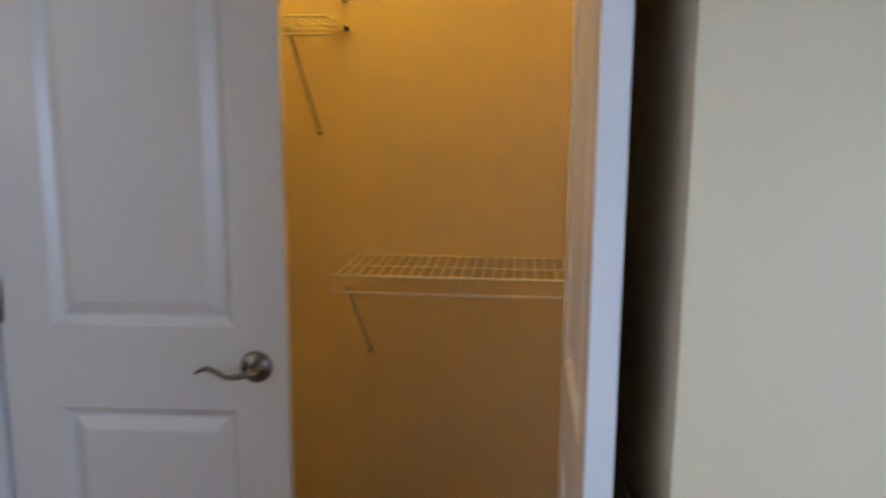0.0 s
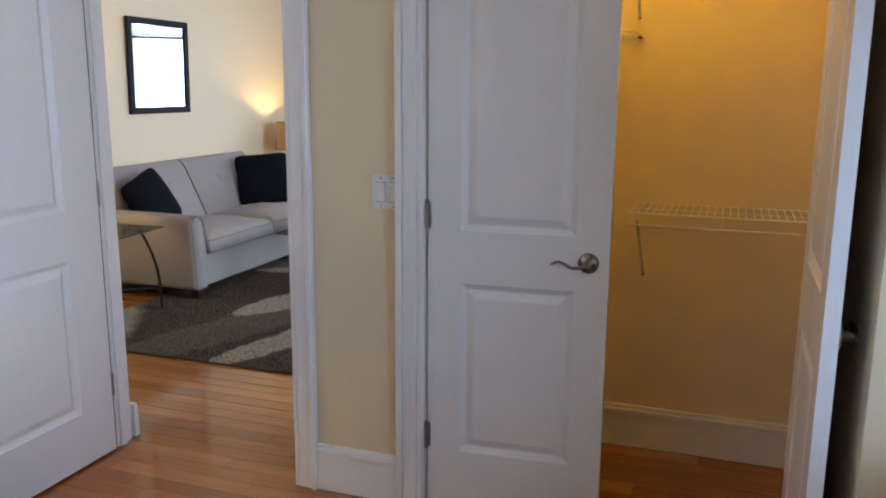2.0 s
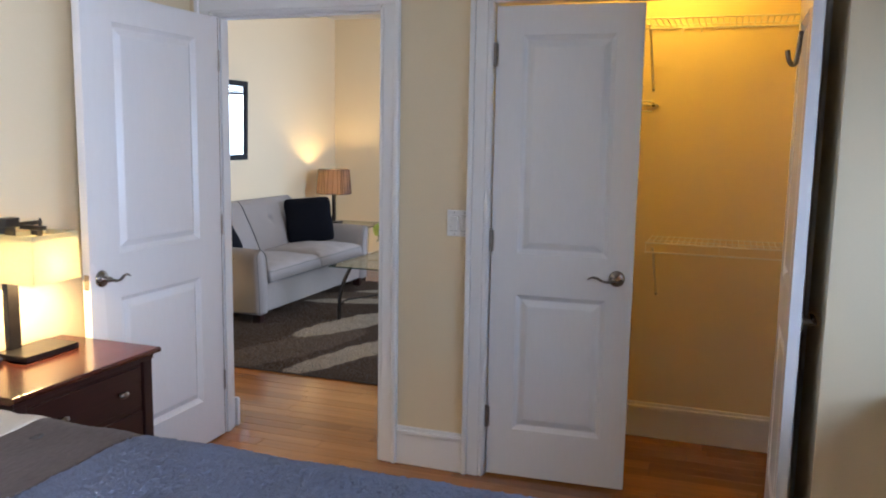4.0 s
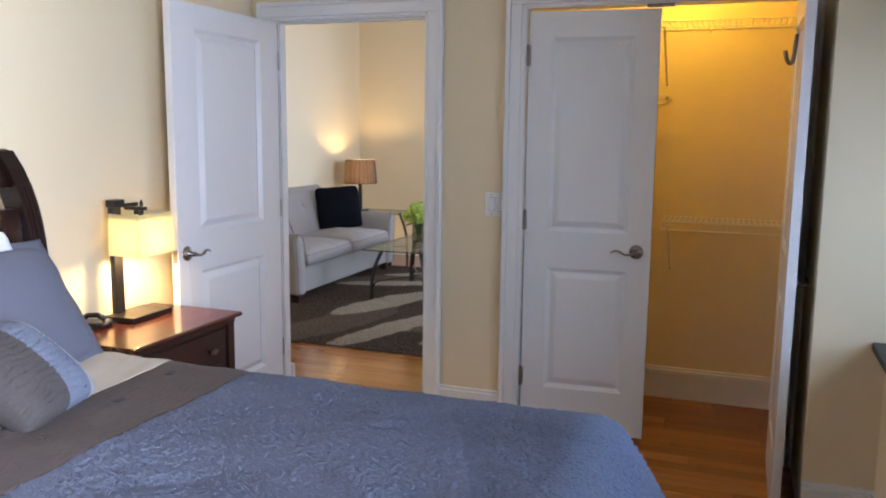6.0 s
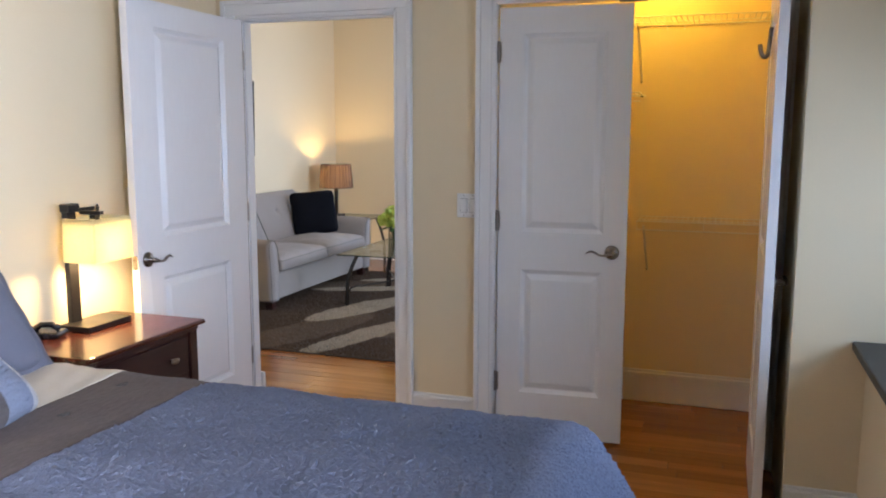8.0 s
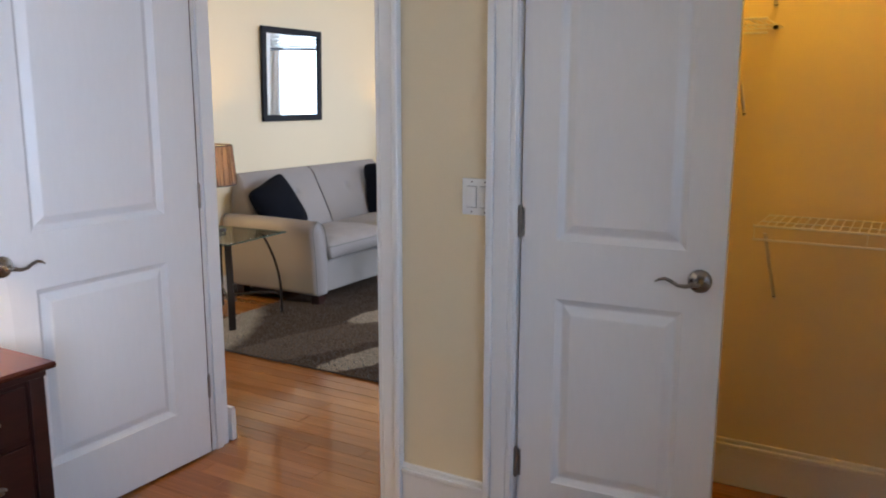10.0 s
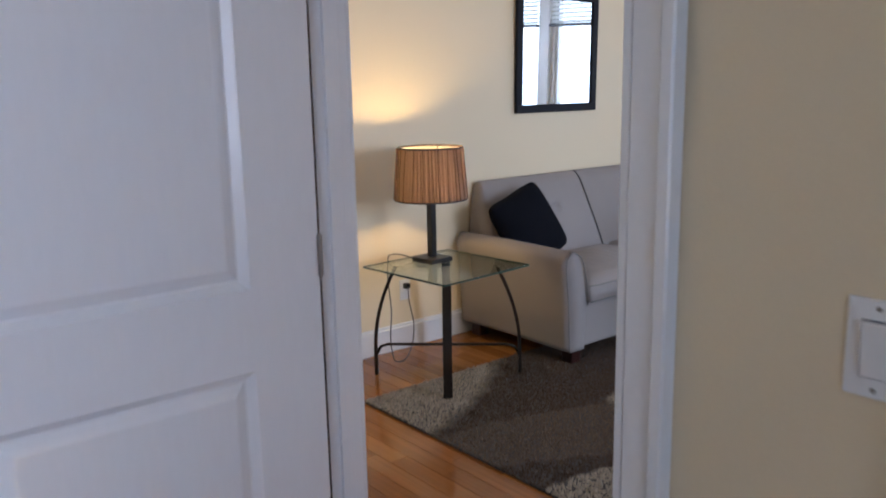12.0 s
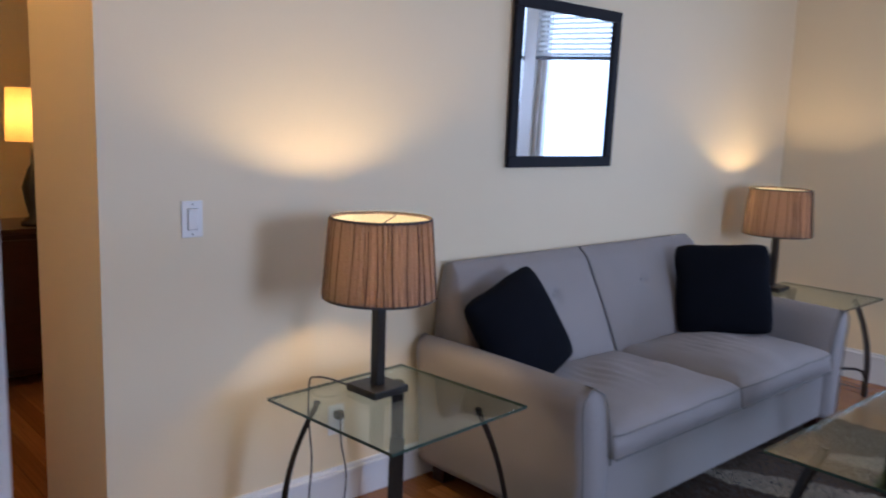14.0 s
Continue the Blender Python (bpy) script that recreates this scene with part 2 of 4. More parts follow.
SOFA = surface("grey_sofa_fabric", (0.312, 0.280, 0.268), 0.9, 0.05, 3, 420, 0.4, sheen=0.08)
PIPING = surface("sofa_piping", (0.085, 0.080, 0.078), 0.9, 0.05, 10, 300, 0.1)
NAVY = surface("black_pillow_fabric", (0.0048, 0.0052, 0.0085), 0.97, 0.15, 6, 350, 0.4)
MIRROR_F = surface("mirror_frame_wood", (0.012, 0.012, 0.016), 0.5, 0.15, 6, 80, 0.04)
BLUEQ = surface("blue_quilt_fabric", (0.212, 0.240, 0.345), 0.95, 0.16, 2, 130, 1.0, sheen=0.06, stretch=(1, 1.6, 1), depth=0.014)
BAND = surface("taupe_band_fabric", (0.124, 0.100, 0.097), 0.92, 0.12, 3, 130, 0.7, sheen=0.04, stretch=(1, 0.35, 1))
CREAMF = surface("cream_sheet_fabric", (0.55, 0.49, 0.41), 0.9, 0.03, 4, 150, 0.3, sheen=0.1)
SHAM = surface("grey_blue_sham_fabric", (0.140, 0.146, 0.188), 0.92, 0.06, 4, 260, 0.35, sheen=0.05)
RUCHE = striped_cloth("ruched_striped_fabric")
WHITEF = surface("white_pillow_cotton", (0.80, 0.80, 0.80), 0.9, 0.02, 4, 200, 0.2)
# Grey that paints the shade in the gap round a rocker.
GAP_GREY = surface("gap_shade_plastic", (0.30, 0.29, 0.28), 0.4, 0.02, 4, 100, 0.0)
PLASTIC = surface("white_plate_plastic", (0.80, 0.79, 0.77), 0.3, 0.01, 4, 100, 0.0)
BLACKP = surface("black_plastic", (0.012, 0.012, 0.014), 0.25, 0.1, 8, 100, 0.0)
WIRE = surface("white_coated_wire", (0.78, 0.76, 0.70), 0.4, 0.02, 8, 100, 0.0)
GLASS = clear_glass("table_glass", (0.90, 0.955, 0.925))
GLASS_EDGE = surface("green_glass_edge", (0.045, 0.08, 0.066), 0.12, 0.1, 10, 60, 0.0, coat=0.6)
PANE = clear_glass("window_pane", (0.97, 0.98, 0.98))
VASE = clear_glass("vase_glass", (0.985, 0.99, 0.987), 0.03, 0.22)
# Darker cloth colour for the painted shade in the lampshade creases.
CREASE_DARK = shade_cloth("crease_shade_cloth", (0.13, 0.078, 0.058), 0.3)
WATER = clear_glass("vase_water", (0.95, 0.975, 0.965), 0.02, 0.05)
PLEAT = shade_cloth("taupe_pleated_shade", (0.31, 0.205, 0.16), 0.48)
LINEN = shade_cloth("ivory_linen_shade", (0.93, 0.87, 0.72), 0.85)
AMBER = shade_cloth("amber_shade", (0.85, 0.55, 0.20), 0.6)
STEM = surface("green_stem", (0.06, 0.12, 0.03), 0.6, 0.2)
PETAL = surface("lime_hydrangea_petal", (0.52, 0.66, 0.13), 0.7, 0.22, 14, 90, 0.1)
LEAF = surface("dark_green_leaf", (0.05, 0.11, 0.03), 0.5, 0.2, 12, 80, 0.1)
RUG = rug_pile("shag_pile")
GROUND = surface("street_ground", (0.10, 0.10, 0.095), 0.9, 0.15, 0.3, 8, 0.2)
BLIND = shade_cloth("white_blind_slat", (0.86, 0.86, 0.84), 0.72)
MIRROR_M, _nt, _b = node_mat("mirror_silver")
_b.inputs["Metallic"].default_value, _b.inputs["Roughness"].default_value = 1.0, 0.015
_b.inputs["Base Color"].default_value = (0.92, 0.93, 0.93, 1)
BULB, _nt, _b = node_mat("bulb_glow")
_b.inputs["Emission Color"].default_value, _b.inputs["Emission Strength"].default_value = (1.0, 0.72, 0.38, 1), 6.0

for cloth_mat in (MIRROR_F, SOFA, NAVY, BLUEQ, BAND, CREAMF, SHAM, RUCHE, WHITEF, PIPING, WELT, RUG):
    cloth_mat.node_tree.nodes["Principled BSDF"].inputs["Specular IOR Level"].default_value = 0.12

# ---- mesh helpers ----


def thing(name, x, y, z, rz, label, category, group="", kind=""):
    ob = new(name)
    ob.matrix_world = pose(x, y, z, 0, 0, rz)
    return tagged(ob, label, category, group, kind)


def part(name, bm, material, parent=None, label="", smooth=False):
    me = bpy.data.meshes.new(name)
    bmesh.ops.recalc_face_normals(bm, faces=bm.faces)
    bm.to_mesh(me)
    bm.free()
    if smooth:
        me.polygons.foreach_set("use_smooth", [True] * len(me.polygons))
    me.materials.append(material)
    ob = new(name, me)
    ob.parent = parent
    return tagged(ob, label)


def box(x0, x1, y0, y1, z0, z1, bevel=0.0, bm=None, seg=2):
    own = bm is None
    b = bmesh.new()
    bmesh.ops.create_cube(b, size=1, matrix=Matrix.Translation(((x0 + x1) / 2, (y0 + y1) / 2, (z0 + z1) / 2)) @ Matrix.Diagonal((abs(x1 - x0), abs(y1 - y0), abs(z1 - z0), 1)))
    if bevel:
        bmesh.ops.bevel(b, geom=b.edges[:], offset=bevel, segments=seg, profile=0.5, affect="EDGES")
    if own:
        return b
    return merge(bm, b)


def merge(bm, other, m=None):
    if m is not None:
        bmesh.ops.transform(other, matrix=m, verts=other.verts)
    tmp = bpy.data.meshes.new("tmp")
    other.to_mesh(tmp)
    other.free()
    bm.from_mesh(tmp)
    bpy.data.meshes.remove(tmp)
    return bm


def boxes(rows, bevel=0.0):
    bm = bmesh.new()
    for r in rows:
        box(*r, bevel=bevel, bm=bm)
    return bm


def tube(pts, w, h=None, seg=8, bm=None, square=False, side=None):
    """A rod along points; w and h are half sizes, one number or one for each point. It is closed at both ends."""
    bm = bm or bmesh.new()
    pts = [Vector(p) for p in pts]
    n = len(pts)
    ws = list(w) if hasattr(w, "__len__") else [w] * n
    hs = ws if h is None else (list(h) if hasattr(h, "__len__") else [h] * n)
    rings = []
    for i, p in enumerate(pts):
        d = (pts[min(i + 1, n - 1)] - pts[max(i - 1, 0)]).normalized()
        if side is None:
            ref = Vector((0, 0, 1)) if abs(d.z) < 0.9 else Vector((1, 0, 0))
            side = d.cross(ref).normalized()
        side = (side - d * side.dot(d)).normalized()
        up = side.cross(d)
        if square:
            offs = [(1, 1), (-1, 1), (-1, -1), (1, -1)]
        else:
            offs = [(math.cos(2 * math.pi * k / seg), math.sin(2 * math.pi * k / seg)) for k in range(seg)]
        rings.append([bm.verts.new(p + side * a * ws[i] + up * c * hs[i]) for a, c in offs])
    k = len(rings[0])
    for r, s in zip(rings, rings[1:]):
        for i in range(k):
            bm.faces.new((r[i], r[(i + 1) % k], s[(i + 1) % k], s[i]))
    bm.faces.new(rings[0][::-1])
    bm.faces.new(rings[-1])
    return bm


def smooth(pts, steps=4):
    """A finer run of points on a flowing curve through the given ones."""
    p = [Vector(q) for q in pts]
    out = []
    for i in range(len(p) - 1):
        a, b, c, d = p[max(i - 1, 0)], p[i], p[i + 1], p[min(i + 2, len(p) - 1)]
        for k in range(steps):
            u = k / steps
            out.append(0.5 * (2 * b + (c - a) * u + (2 * a - 5 * b + 4 * c - d) * u * u + (3 * b - a - 3 * c + d) * u ** 3))
    return out + [p[-1]]


def lathe(profile, seg=32, cap=True, centre=(0, 0)):
    """Turned shape from (radius, z) pairs."""
    bm = bmesh.new()
    rings = [[bm.verts.new((centre[0] + r * math.cos(2 * math.pi * k / seg), centre[1] + r * math.sin(2 * math.pi * k / seg), z)) for k in range(seg)] for r, z in profile]
    for r, s in zip(rings, rings[1:]):
        for i in range(seg):
            bm.faces.new((r[i], r[(i + 1) % seg], s[(i + 1) % seg], s[i]))
    if cap:
        bm.faces.new(rings[0][::-1])
        bm.faces.new(rings[-1])
    return bm


def shell(nu, nv, front, back):
    """A closed body between two sheets front(u, v) and back(u, v), u and v from 0 to 1."""
    bm = bmesh.new()
    f = [[bm.verts.new(front(i / nu, j / nv)) for j in range(nv + 1)] for i in range(nu + 1)]
    g = [[bm.verts.new(back(i / nu, j / nv)) for j in range(nv + 1)] for i in range(nu + 1)]
    for i in range(nu):
        for j in range(nv):
            bm.faces.new((f[i][j], f[i + 1][j], f[i + 1][j + 1], f[i][j + 1]))
            bm.faces.new((g[i][j], g[i][j + 1], g[i + 1][j + 1], g[i + 1][j]))
    rim = [(i, 0) for i in range(nu)] + [(nu, j) for j in range(nv)] + [(i, nv) for i in range(nu, 0, -1)] + [(0, j) for j in range(nv, 0, -1)]
    for (a, b), (c, d) in zip(rim, rim[1:] + rim[:1]):
        bm.faces.new((f[a][b], g[a][b], g[c][d], f[c][d]))
    return bm


def extrude_profile(pts, y0, y1, bevel=0.0):
    """A solid of (x, z) outline along y."""
    bm = bmesh.new()
    a = [bm.verts.new((x, y0, z)) for x, z in pts]
    b = [bm.verts.new((x, y1, z)) for x, z in pts]
    bm.faces.new(a)
    bm.faces.new(b[::-1])
    for i in range(len(pts)):
        j = (i + 1) % len(pts)
        bm.faces.new((a[i], b[i], b[j], a[j]))
    if bevel:
        bmesh.ops.bevel(bm, geom=bm.edges[:], offset=bevel, segments=2, profile=0.5, affect="EDGES")
    return bm


def structure(name, rows, material, label, category, bevel=0.0):
    return tagged(part(name, boxes(rows, bevel), material), label, category, kind="structure")


# ---- large structure ----
H = 2.75
structure("wall_bedroom_north", [
    (-7.2, -2.445, 1.67, 1.768, 0, H), (-2.445, -1.555, 1.67, 1.768, 2.055, H), (-1.555, -1.085, 1.67, 1.768, 0, H),
    (-1.085, 0.17, 1.67, 1.768, 2.07, H), (0.17, 1.3, 1.67, 1.768, 0, H)], CREAM, "cream painted wall with two door openings", "wall")
structure("wall_bedroom_west", [(-2.68, -2.56, -5.2, 1.67, 0, H)], CREAM, "cream painted wall behind the bed", "wall")
# Unseen closing wall, set well back so less light bounces north.
structure("wall_bedroom_south", [(-2.68, 1.3, -5.32, -5.2, 0, H)], CREAM, "plain cream painted wall, unseen, set far back to lower bounced light", "wall")
structure("wall_chase", [(0.207, 1.3, 1.08, 1.67, 0, H)], CREAM, "cream painted projecting wall beside the closet", "wall")
# Piers south of the ledge are unseen, added to keep light off the closet.
structure("wall_window_ledge", [(0.455, 0.98, -1.45, 1.08, 0, 0.708), (0.455, 1.1, -1.6, -1.45, 0, H), (0.455, 1.1, -5.2, -3.0, 0, H), (0.455, 1.1, -3.0, -1.6, 0, 0.74), (0.455, 1.1, -3.0, -1.6, 2.36, H), (0.455, 0.98, -1.45, 1.08, 2.42, H)], CREAM, "cream painted low wall under a deep window, with added unseen recess piers", "wall")
structure("wall_bedroom_east", [(0.98, 1.1, -1.45, -0.65, 0.708, H), (0.98, 1.1, 0.95, 1.08, 0.708, H), (0.98, 1.1, -0.65, 0.95, 0.2, 0.76), (0.98, 1.1, -0.65, 0.95, 2.36, H)], CREAM, "cream painted window wall", "wall")
structure("wall_closet_back", [(-1.42, 0.42, 2.45, 2.57, 0, H)], CREAM, "cream painted back wall of the lit closet", "wall")
structure("wall_closet_west", [(-1.42, -1.30, 1.768, 2.45, 0, H)], CREAM, "cream painted side wall of the closet", "wall")
structure("wall_closet_east", [(0.30, 0.42, 1.768, 2.45, 0, H)], CREAM, "cream painted side wall of the closet", "wall")
structure("wall_living_west", [(-4.96, -4.36, 2.505, 6.69, 0, H)], CREAM, "cream painted wall behind the sofa", "wall")
structure("wall_living_north", [(-4.96, -3.385, 6.69, 7.4, 0, H), (-3.385, -0.015, 6.69, 7.4, 0, 0.735), (-3.385, -0.015, 6.69, 7.4, 2.45, H), (-0.015, 1.3, 6.69, 7.4, 0, H)], CREAM, "thick cream painted wall with a deep window recess", "wall")
structure("wall_living_east", [(1.1, 1.3, 1.768, 3.35, 0, H), (1.1, 1.3, 4.75, 6.69, 0, H), (1.1, 1.3, 3.35, 4.75, 0, 0.86), (1.1, 1.3, 3.35, 4.75, 2.46, H)], CREAM, "cream painted wall with a window", "wall")
structure("wall_back_room", [(-7.32, -7.2, 1.67, 4.6, 0, H), (-7.2, -4.96, 4.5, 4.6, 0, H)], CREAM, "cream painted wall of a back room", "wall")
structure("ceiling", [(-7.32, 1.3, -5.32, 7.4, H, H + 0.12)], CEIL, "white painted ceiling", "ceiling")
structure("ceiling_closet", [(-1.30, 0.30, 1.768, 2.45, 2.40, 2.46)], CEIL, "white painted closet ceiling", "ceiling")
structure("ground", [(-400, 400, -400, 400, -1.3, -1.2)], GROUND, "grey street ground outside", "ground")

# ---- baseboards and trim ----


def base_run(axis, at, face, a, b, h=0.18):
    """A stepped baseboard; axis: the way it runs; at: the wall face; face: +1 or -1, the side on which the room lies."""
    bm = bmesh.new()
    for z0, z1, d in ((0, h - 0.034, 0.016), (h - 0.034, h - 0.016, 0.022), (h - 0.016, h, 0.012)):
        p, q = sorted((at, at + face * d))
        if axis == "x":
            box(a, b, p, q, z0, z1, 0.0025, bm, 1)
        else:
            box(p, q, a, b, z0, z1, 0.0025, bm, 1)
    return tagged(part("baseboard", bm, WHITE), "white painted stepped baseboard", "baseboard", "baseboards", "structure")


base_run("x", 1.67, -1, -1.482, -1.14)
base_run("x", 1.08, -1, 0.207, 0.455)
base_run("y", 0.455, -1, -1.45, 1.062)
base_run("y", -2.56, 1, -5.2, 1.67)
base_run("x", 2.45, -1, -1.30, 0.30)
base_run("y", 0.30, -1, 1.768, 2.43)
base_run("y", -1.30, 1, 1.768, 2.43)
base_run("y", -4.36, 1, 2.505, 6.69, 0.145)
base_run("x", 6.69, -1, -4.34, 1.1, 0.18)
base_run("x", 1.768, 1, -7.2, -2.53)
base_run("x", -5.2, 1, -2.56, 0.455)


def casing(name, x0, x1, top, y, face, left=True, right=True, w=0.095, proud=0.0):
    """A stepped door casing round an opening from x0 to x1."""
    t = thing(name, (x0 + x1) / 2, y, 0, 0, "white painted stepped door casing", "door trim", "door casings", "structure")
    cx = (x0 + x1) / 2

    def strip(nm, rows):
        bm = bmesh.new()
        for a, b, z0, z1, d in rows:
            p, q = sorted((0, face * (d + proud)))
            box(a - cx, b - cx, p, q, z0, z1, 0.003, bm, 1)
        part(nm, bm, WHITE, t)

    if left:
        strip("casing_leg", [(x0 - w, x0 - w + 0.022, 0, top + w, 0.030), (x0 - w + 0.022, x0 - 0.020, 0, top + 0.02, 0.019), (x0 - 0.020, x0 - 0.002, 0, top + 0.006, 0.016)])
    if right:
        rw = w if right is True else right
        strip("casing_leg", [(x1 + rw - 0.022, x1 + rw, 0, top + w, 0.030), (x1 + 0.020, x1 + rw - 0.022, 0, top + 0.02, 0.019), (x1 + 0.002, x1 + 0.020, 0, top + 0.006, 0.016)])
    a = x0 - w + 0.022
    b = x1 + (w if right is True else right) - 0.022
    strip("casing_head", [(a, b, top + w - 0.022, top + w, 0.030), (a, b, top + 0.020, top + w - 0.022, 0.019), (x0 - 0.006, x1 + 0.006, top + 0.006, top + 0.020, 0.013)])
    return t


casing("door_casing", -2.425, -1.575, 2.035, 1.67, -1)
casing("door_casing", -2.425, -1.575, 2.035, 1.768, 1, proud=-0.002)
for px in (-2.4745, -1.5255):
    plinth = part("plinth_block", boxes([(px - 0.0485, px + 0.0485, 1.8, 1.826, 0, 0.135), (px - 0.0485, px + 0.0485, 1.8, 1.820, 0.135, 0.146)], 0.002), WHITE)
    tagged(plinth, "white painted plinth block at the foot of the casing", "door trim", "plinth blocks", "structure")
casing("door_casing", -1.065, 0.15, 2.05, 1.67, -1, right=0.066)


def jamb(x0, x1, top, label):
    t = thing("door_jamb", (x0 + x1) / 2, 1.719, 0, 0, label, "door trim", "door jambs", "structure")
    h = (x1 - x0) / 2
    part("jamb_leg", boxes([(-h - 0.02, -h, -0.0505, 0.0505, 0, top + 0.02), (-h, -h + 0.011, -0.015, 0.02, 0, top)], 0.002), WHITE, t)
    part("jamb_leg", boxes([(h, h + 0.02, -0.0505, 0.0505, 0, top + 0.02), (h - 0.011, h, -0.015, 0.02, 0, top)], 0.002), WHITE, t)
    part("jamb_head", boxes([(-h, h, -0.0505, 0.0505, top, top + 0.02), (-h + 0.011, h - 0.011, -0.015, 0.02, top - 0.011, top)], 0.002), WHITE, t)


jamb(-2.425, -1.575, 2.035, "white painted bedroom door jamb")
t = thing("door_jamb", -0.4575, 1.719, 0, 0, "white painted closet door jamb", "door trim", "door jambs", "structure")
part("jamb_leg", boxes([(-0.6275, -0.6075, -0.0505, 0.0505, 0, 2.07)], 0.002), WHITE, t)
part("jamb_leg", boxes([(0.6075, 0.6275, -0.0505, 0.0505, 0, 2.07)], 0.002), WHITE, t)
part("jamb_head", boxes([(-0.6075, 0.6075, -0.0505, 0.0505, 2.05, 2.07)], 0.002), WHITE, t)
part("door_catch", boxes([(-0.06, 0.06, -0.05, -0.02, 2.036, 2.049)], 0.002), HINGE, t, "dark metal roller catch")

# ---- doors ----


def panel_leaf(w, h, t, px0, px1, zs):
    """A two-panel moulded door leaf: x 0 to w from the hinge, y 0 (front) to t."""
    bm = bmesh.new()
    xs, zc = [0, px0, px1, w], [0, zs[0], zs[1], zs[2], zs[3], h]

    def quad(pts):
        bm.faces.new([bm.verts.new(p) for p in pts])

    for y, s in ((0, 1), (t, -1)):
        for i in range(3):
            for k in range(5):
                if i == 1 and k in (1, 3):
                    x0, x1, z0, z1 = px0, px1, zc[k], zc[k + 1]
                    rings = []
                    for ins, dep in ((0, 0), (0.002, 0.003), (0.018, 0.016), (0.023, 0.016), (0.047, 0.003), (0.051, 0.002)):
                        yy = y + s * dep
                        rings.append([(x0 + ins, yy, z0 + ins), (x1 - ins, yy, z0 + ins), (x1 - ins, yy, z1 - ins), (x0 + ins, yy, z1 - ins)])
                    for r, q in zip(rings, rings[1:]):
                        for a in range(4):
                            b = (a + 1) % 4
                            quad((r[a], r[b], q[b], q[a]))
                    quad(rings[-1])
                else:
                    quad(((xs[i], y, zc[k]), (xs[i + 1], y, zc[k]), (xs[i + 1], y, zc[k + 1]), (xs[i], y, zc[k + 1])))
    quad(((0, 0, 0), (0, t, 0), (0, t, h), (0, 0, h)))
    quad(((w, 0, 0), (w, t, 0), (w, t, h), (w, 0, h)))
    quad(((0, 0, 0), (w, 0, 0), (w, t, 0), (0, t, 0)))
    quad(((0, 0, h), (w, 0, h), (w, t, h), (0, t, h)))
    bmesh.ops.remove_doubles(bm, verts=bm.verts, dist=0.0002)
    return bm


def lever(parent, x, y, z, out, along):
    """A wave lever on a round rose; out: which way it stands off in y; along: which way the lever points in x."""
    rose = lathe([(0.0335, 0), (0.0335, 0.004), (0.030, 0.009), (0.020, 0.012), (0.012, 0.014), (0.011, 0.044), (0.004, 0.047)], 28)
    bmesh.ops.transform(rose, matrix=Matrix.Translation((x, y, z)) @ Matrix.Rotation(radians(90 if out < 0 else -90), 4, "X"), verts=rose.verts)
    r = part("door_handle", rose, NICKEL, parent, "satin nickel rose with wave lever", True)
    yy = y + out * 0.043
    pts = [(x - along * 0.008, yy, z - 0.001), (x + along * 0.012, yy, z - 0.004), (x + along * 0.034, yy, z - 0.010), (x + along * 0.052, yy + out * 0.004, z - 0.008), (x + along * 0.072, yy + out * 0.003, z + 0.003), (x + along * 0.090, yy, z + 0.008), (x + along * 0.104, yy, z + 0.004), (x + along * 0.116, yy, z - 0.004)]
    part("lever", tube(pts, [0.008, 0.010, 0.009, 0.0085, 0.008, 0.007, 0.006, 0.003], [0.006, 0.007, 0.006, 0.005, 0.005, 0.005, 0.004, 0.002], 10), NICKEL, r, "", True)


def hinge(parent, x, y, z, plate=True):
    bm = tube([(x, y, z - 0.045), (x, y, z + 0.045)], 0.0075, seg=10)
    tube([(x, y, z - 0.050), (x, y, z - 0.045)], 0.0055, seg=10, bm=bm)
    tube([(x, y, z + 0.045), (x, y, z + 0.050)], 0.0055, seg=10, bm=bm)
    if plate:
        box(x - 0.010, x + 0.016, y + 0.004, y + 0.0085, z - 0.045, z + 0.045, bm=bm)
    part("hinge", bm, HINGE, parent, "dark bronze butt hinge")


PZ = (0.214, 0.815, 0.995, 1.905)
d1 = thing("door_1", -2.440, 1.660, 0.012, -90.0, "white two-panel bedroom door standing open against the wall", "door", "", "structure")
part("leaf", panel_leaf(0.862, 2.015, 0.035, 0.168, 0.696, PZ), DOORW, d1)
lever(d1, 0.802, 0.035, 0.908, 1, -1)
for z in (0.275, 1.045, 1.82):
    hinge(d1, -0.004, 0.0335, z, False)
# Dark strip stands in for the shaded gap between leaf and jamb.
part("edge_gap_shade", boxes([(-0.0065, -0.0005, 0.004, 0.0335, 0.0, 2.015)]), SUB_AND_GAP, d1, "dark strip painted as the shaded gap at the hinge edge")
part("latch_plate", boxes([(0.8615, 0.864, 0.006, 0.029, 0.87, 0.93)]), NICKEL, d1, "nickel latch plate")

d2 = thing("door_2", -1.056, 1.683, 0.012, 3.5, "white two-panel closet door, almost shut", "door", "closet doors", "structure")
part("leaf", panel_leaf(0.600, 2.023, 0.035, 0.113, 0.492, PZ), DOORW, d2)
lever(d2, 0.535, 0.0, 0.912, -1, -1)
for z in (0.262, 1.045, 1.825):
    hinge(d2, -0.004, -0.004, z)

d3 = thing("door_3", 0.103, 1.685, 0.012, -90.0, "white two-panel closet door standing fully open", "door", "closet doors", "structure")
part("leaf", panel_leaf(0.600, 2.023, 0.035, 0.113, 0.492, PZ), DOORW, d3)
lever(d3, 0.535, 0.035, 0.912, 1, -1)
for z in (0.262, 1.045, 1.825):
    hinge(d3, -0.004, 0.039, z)
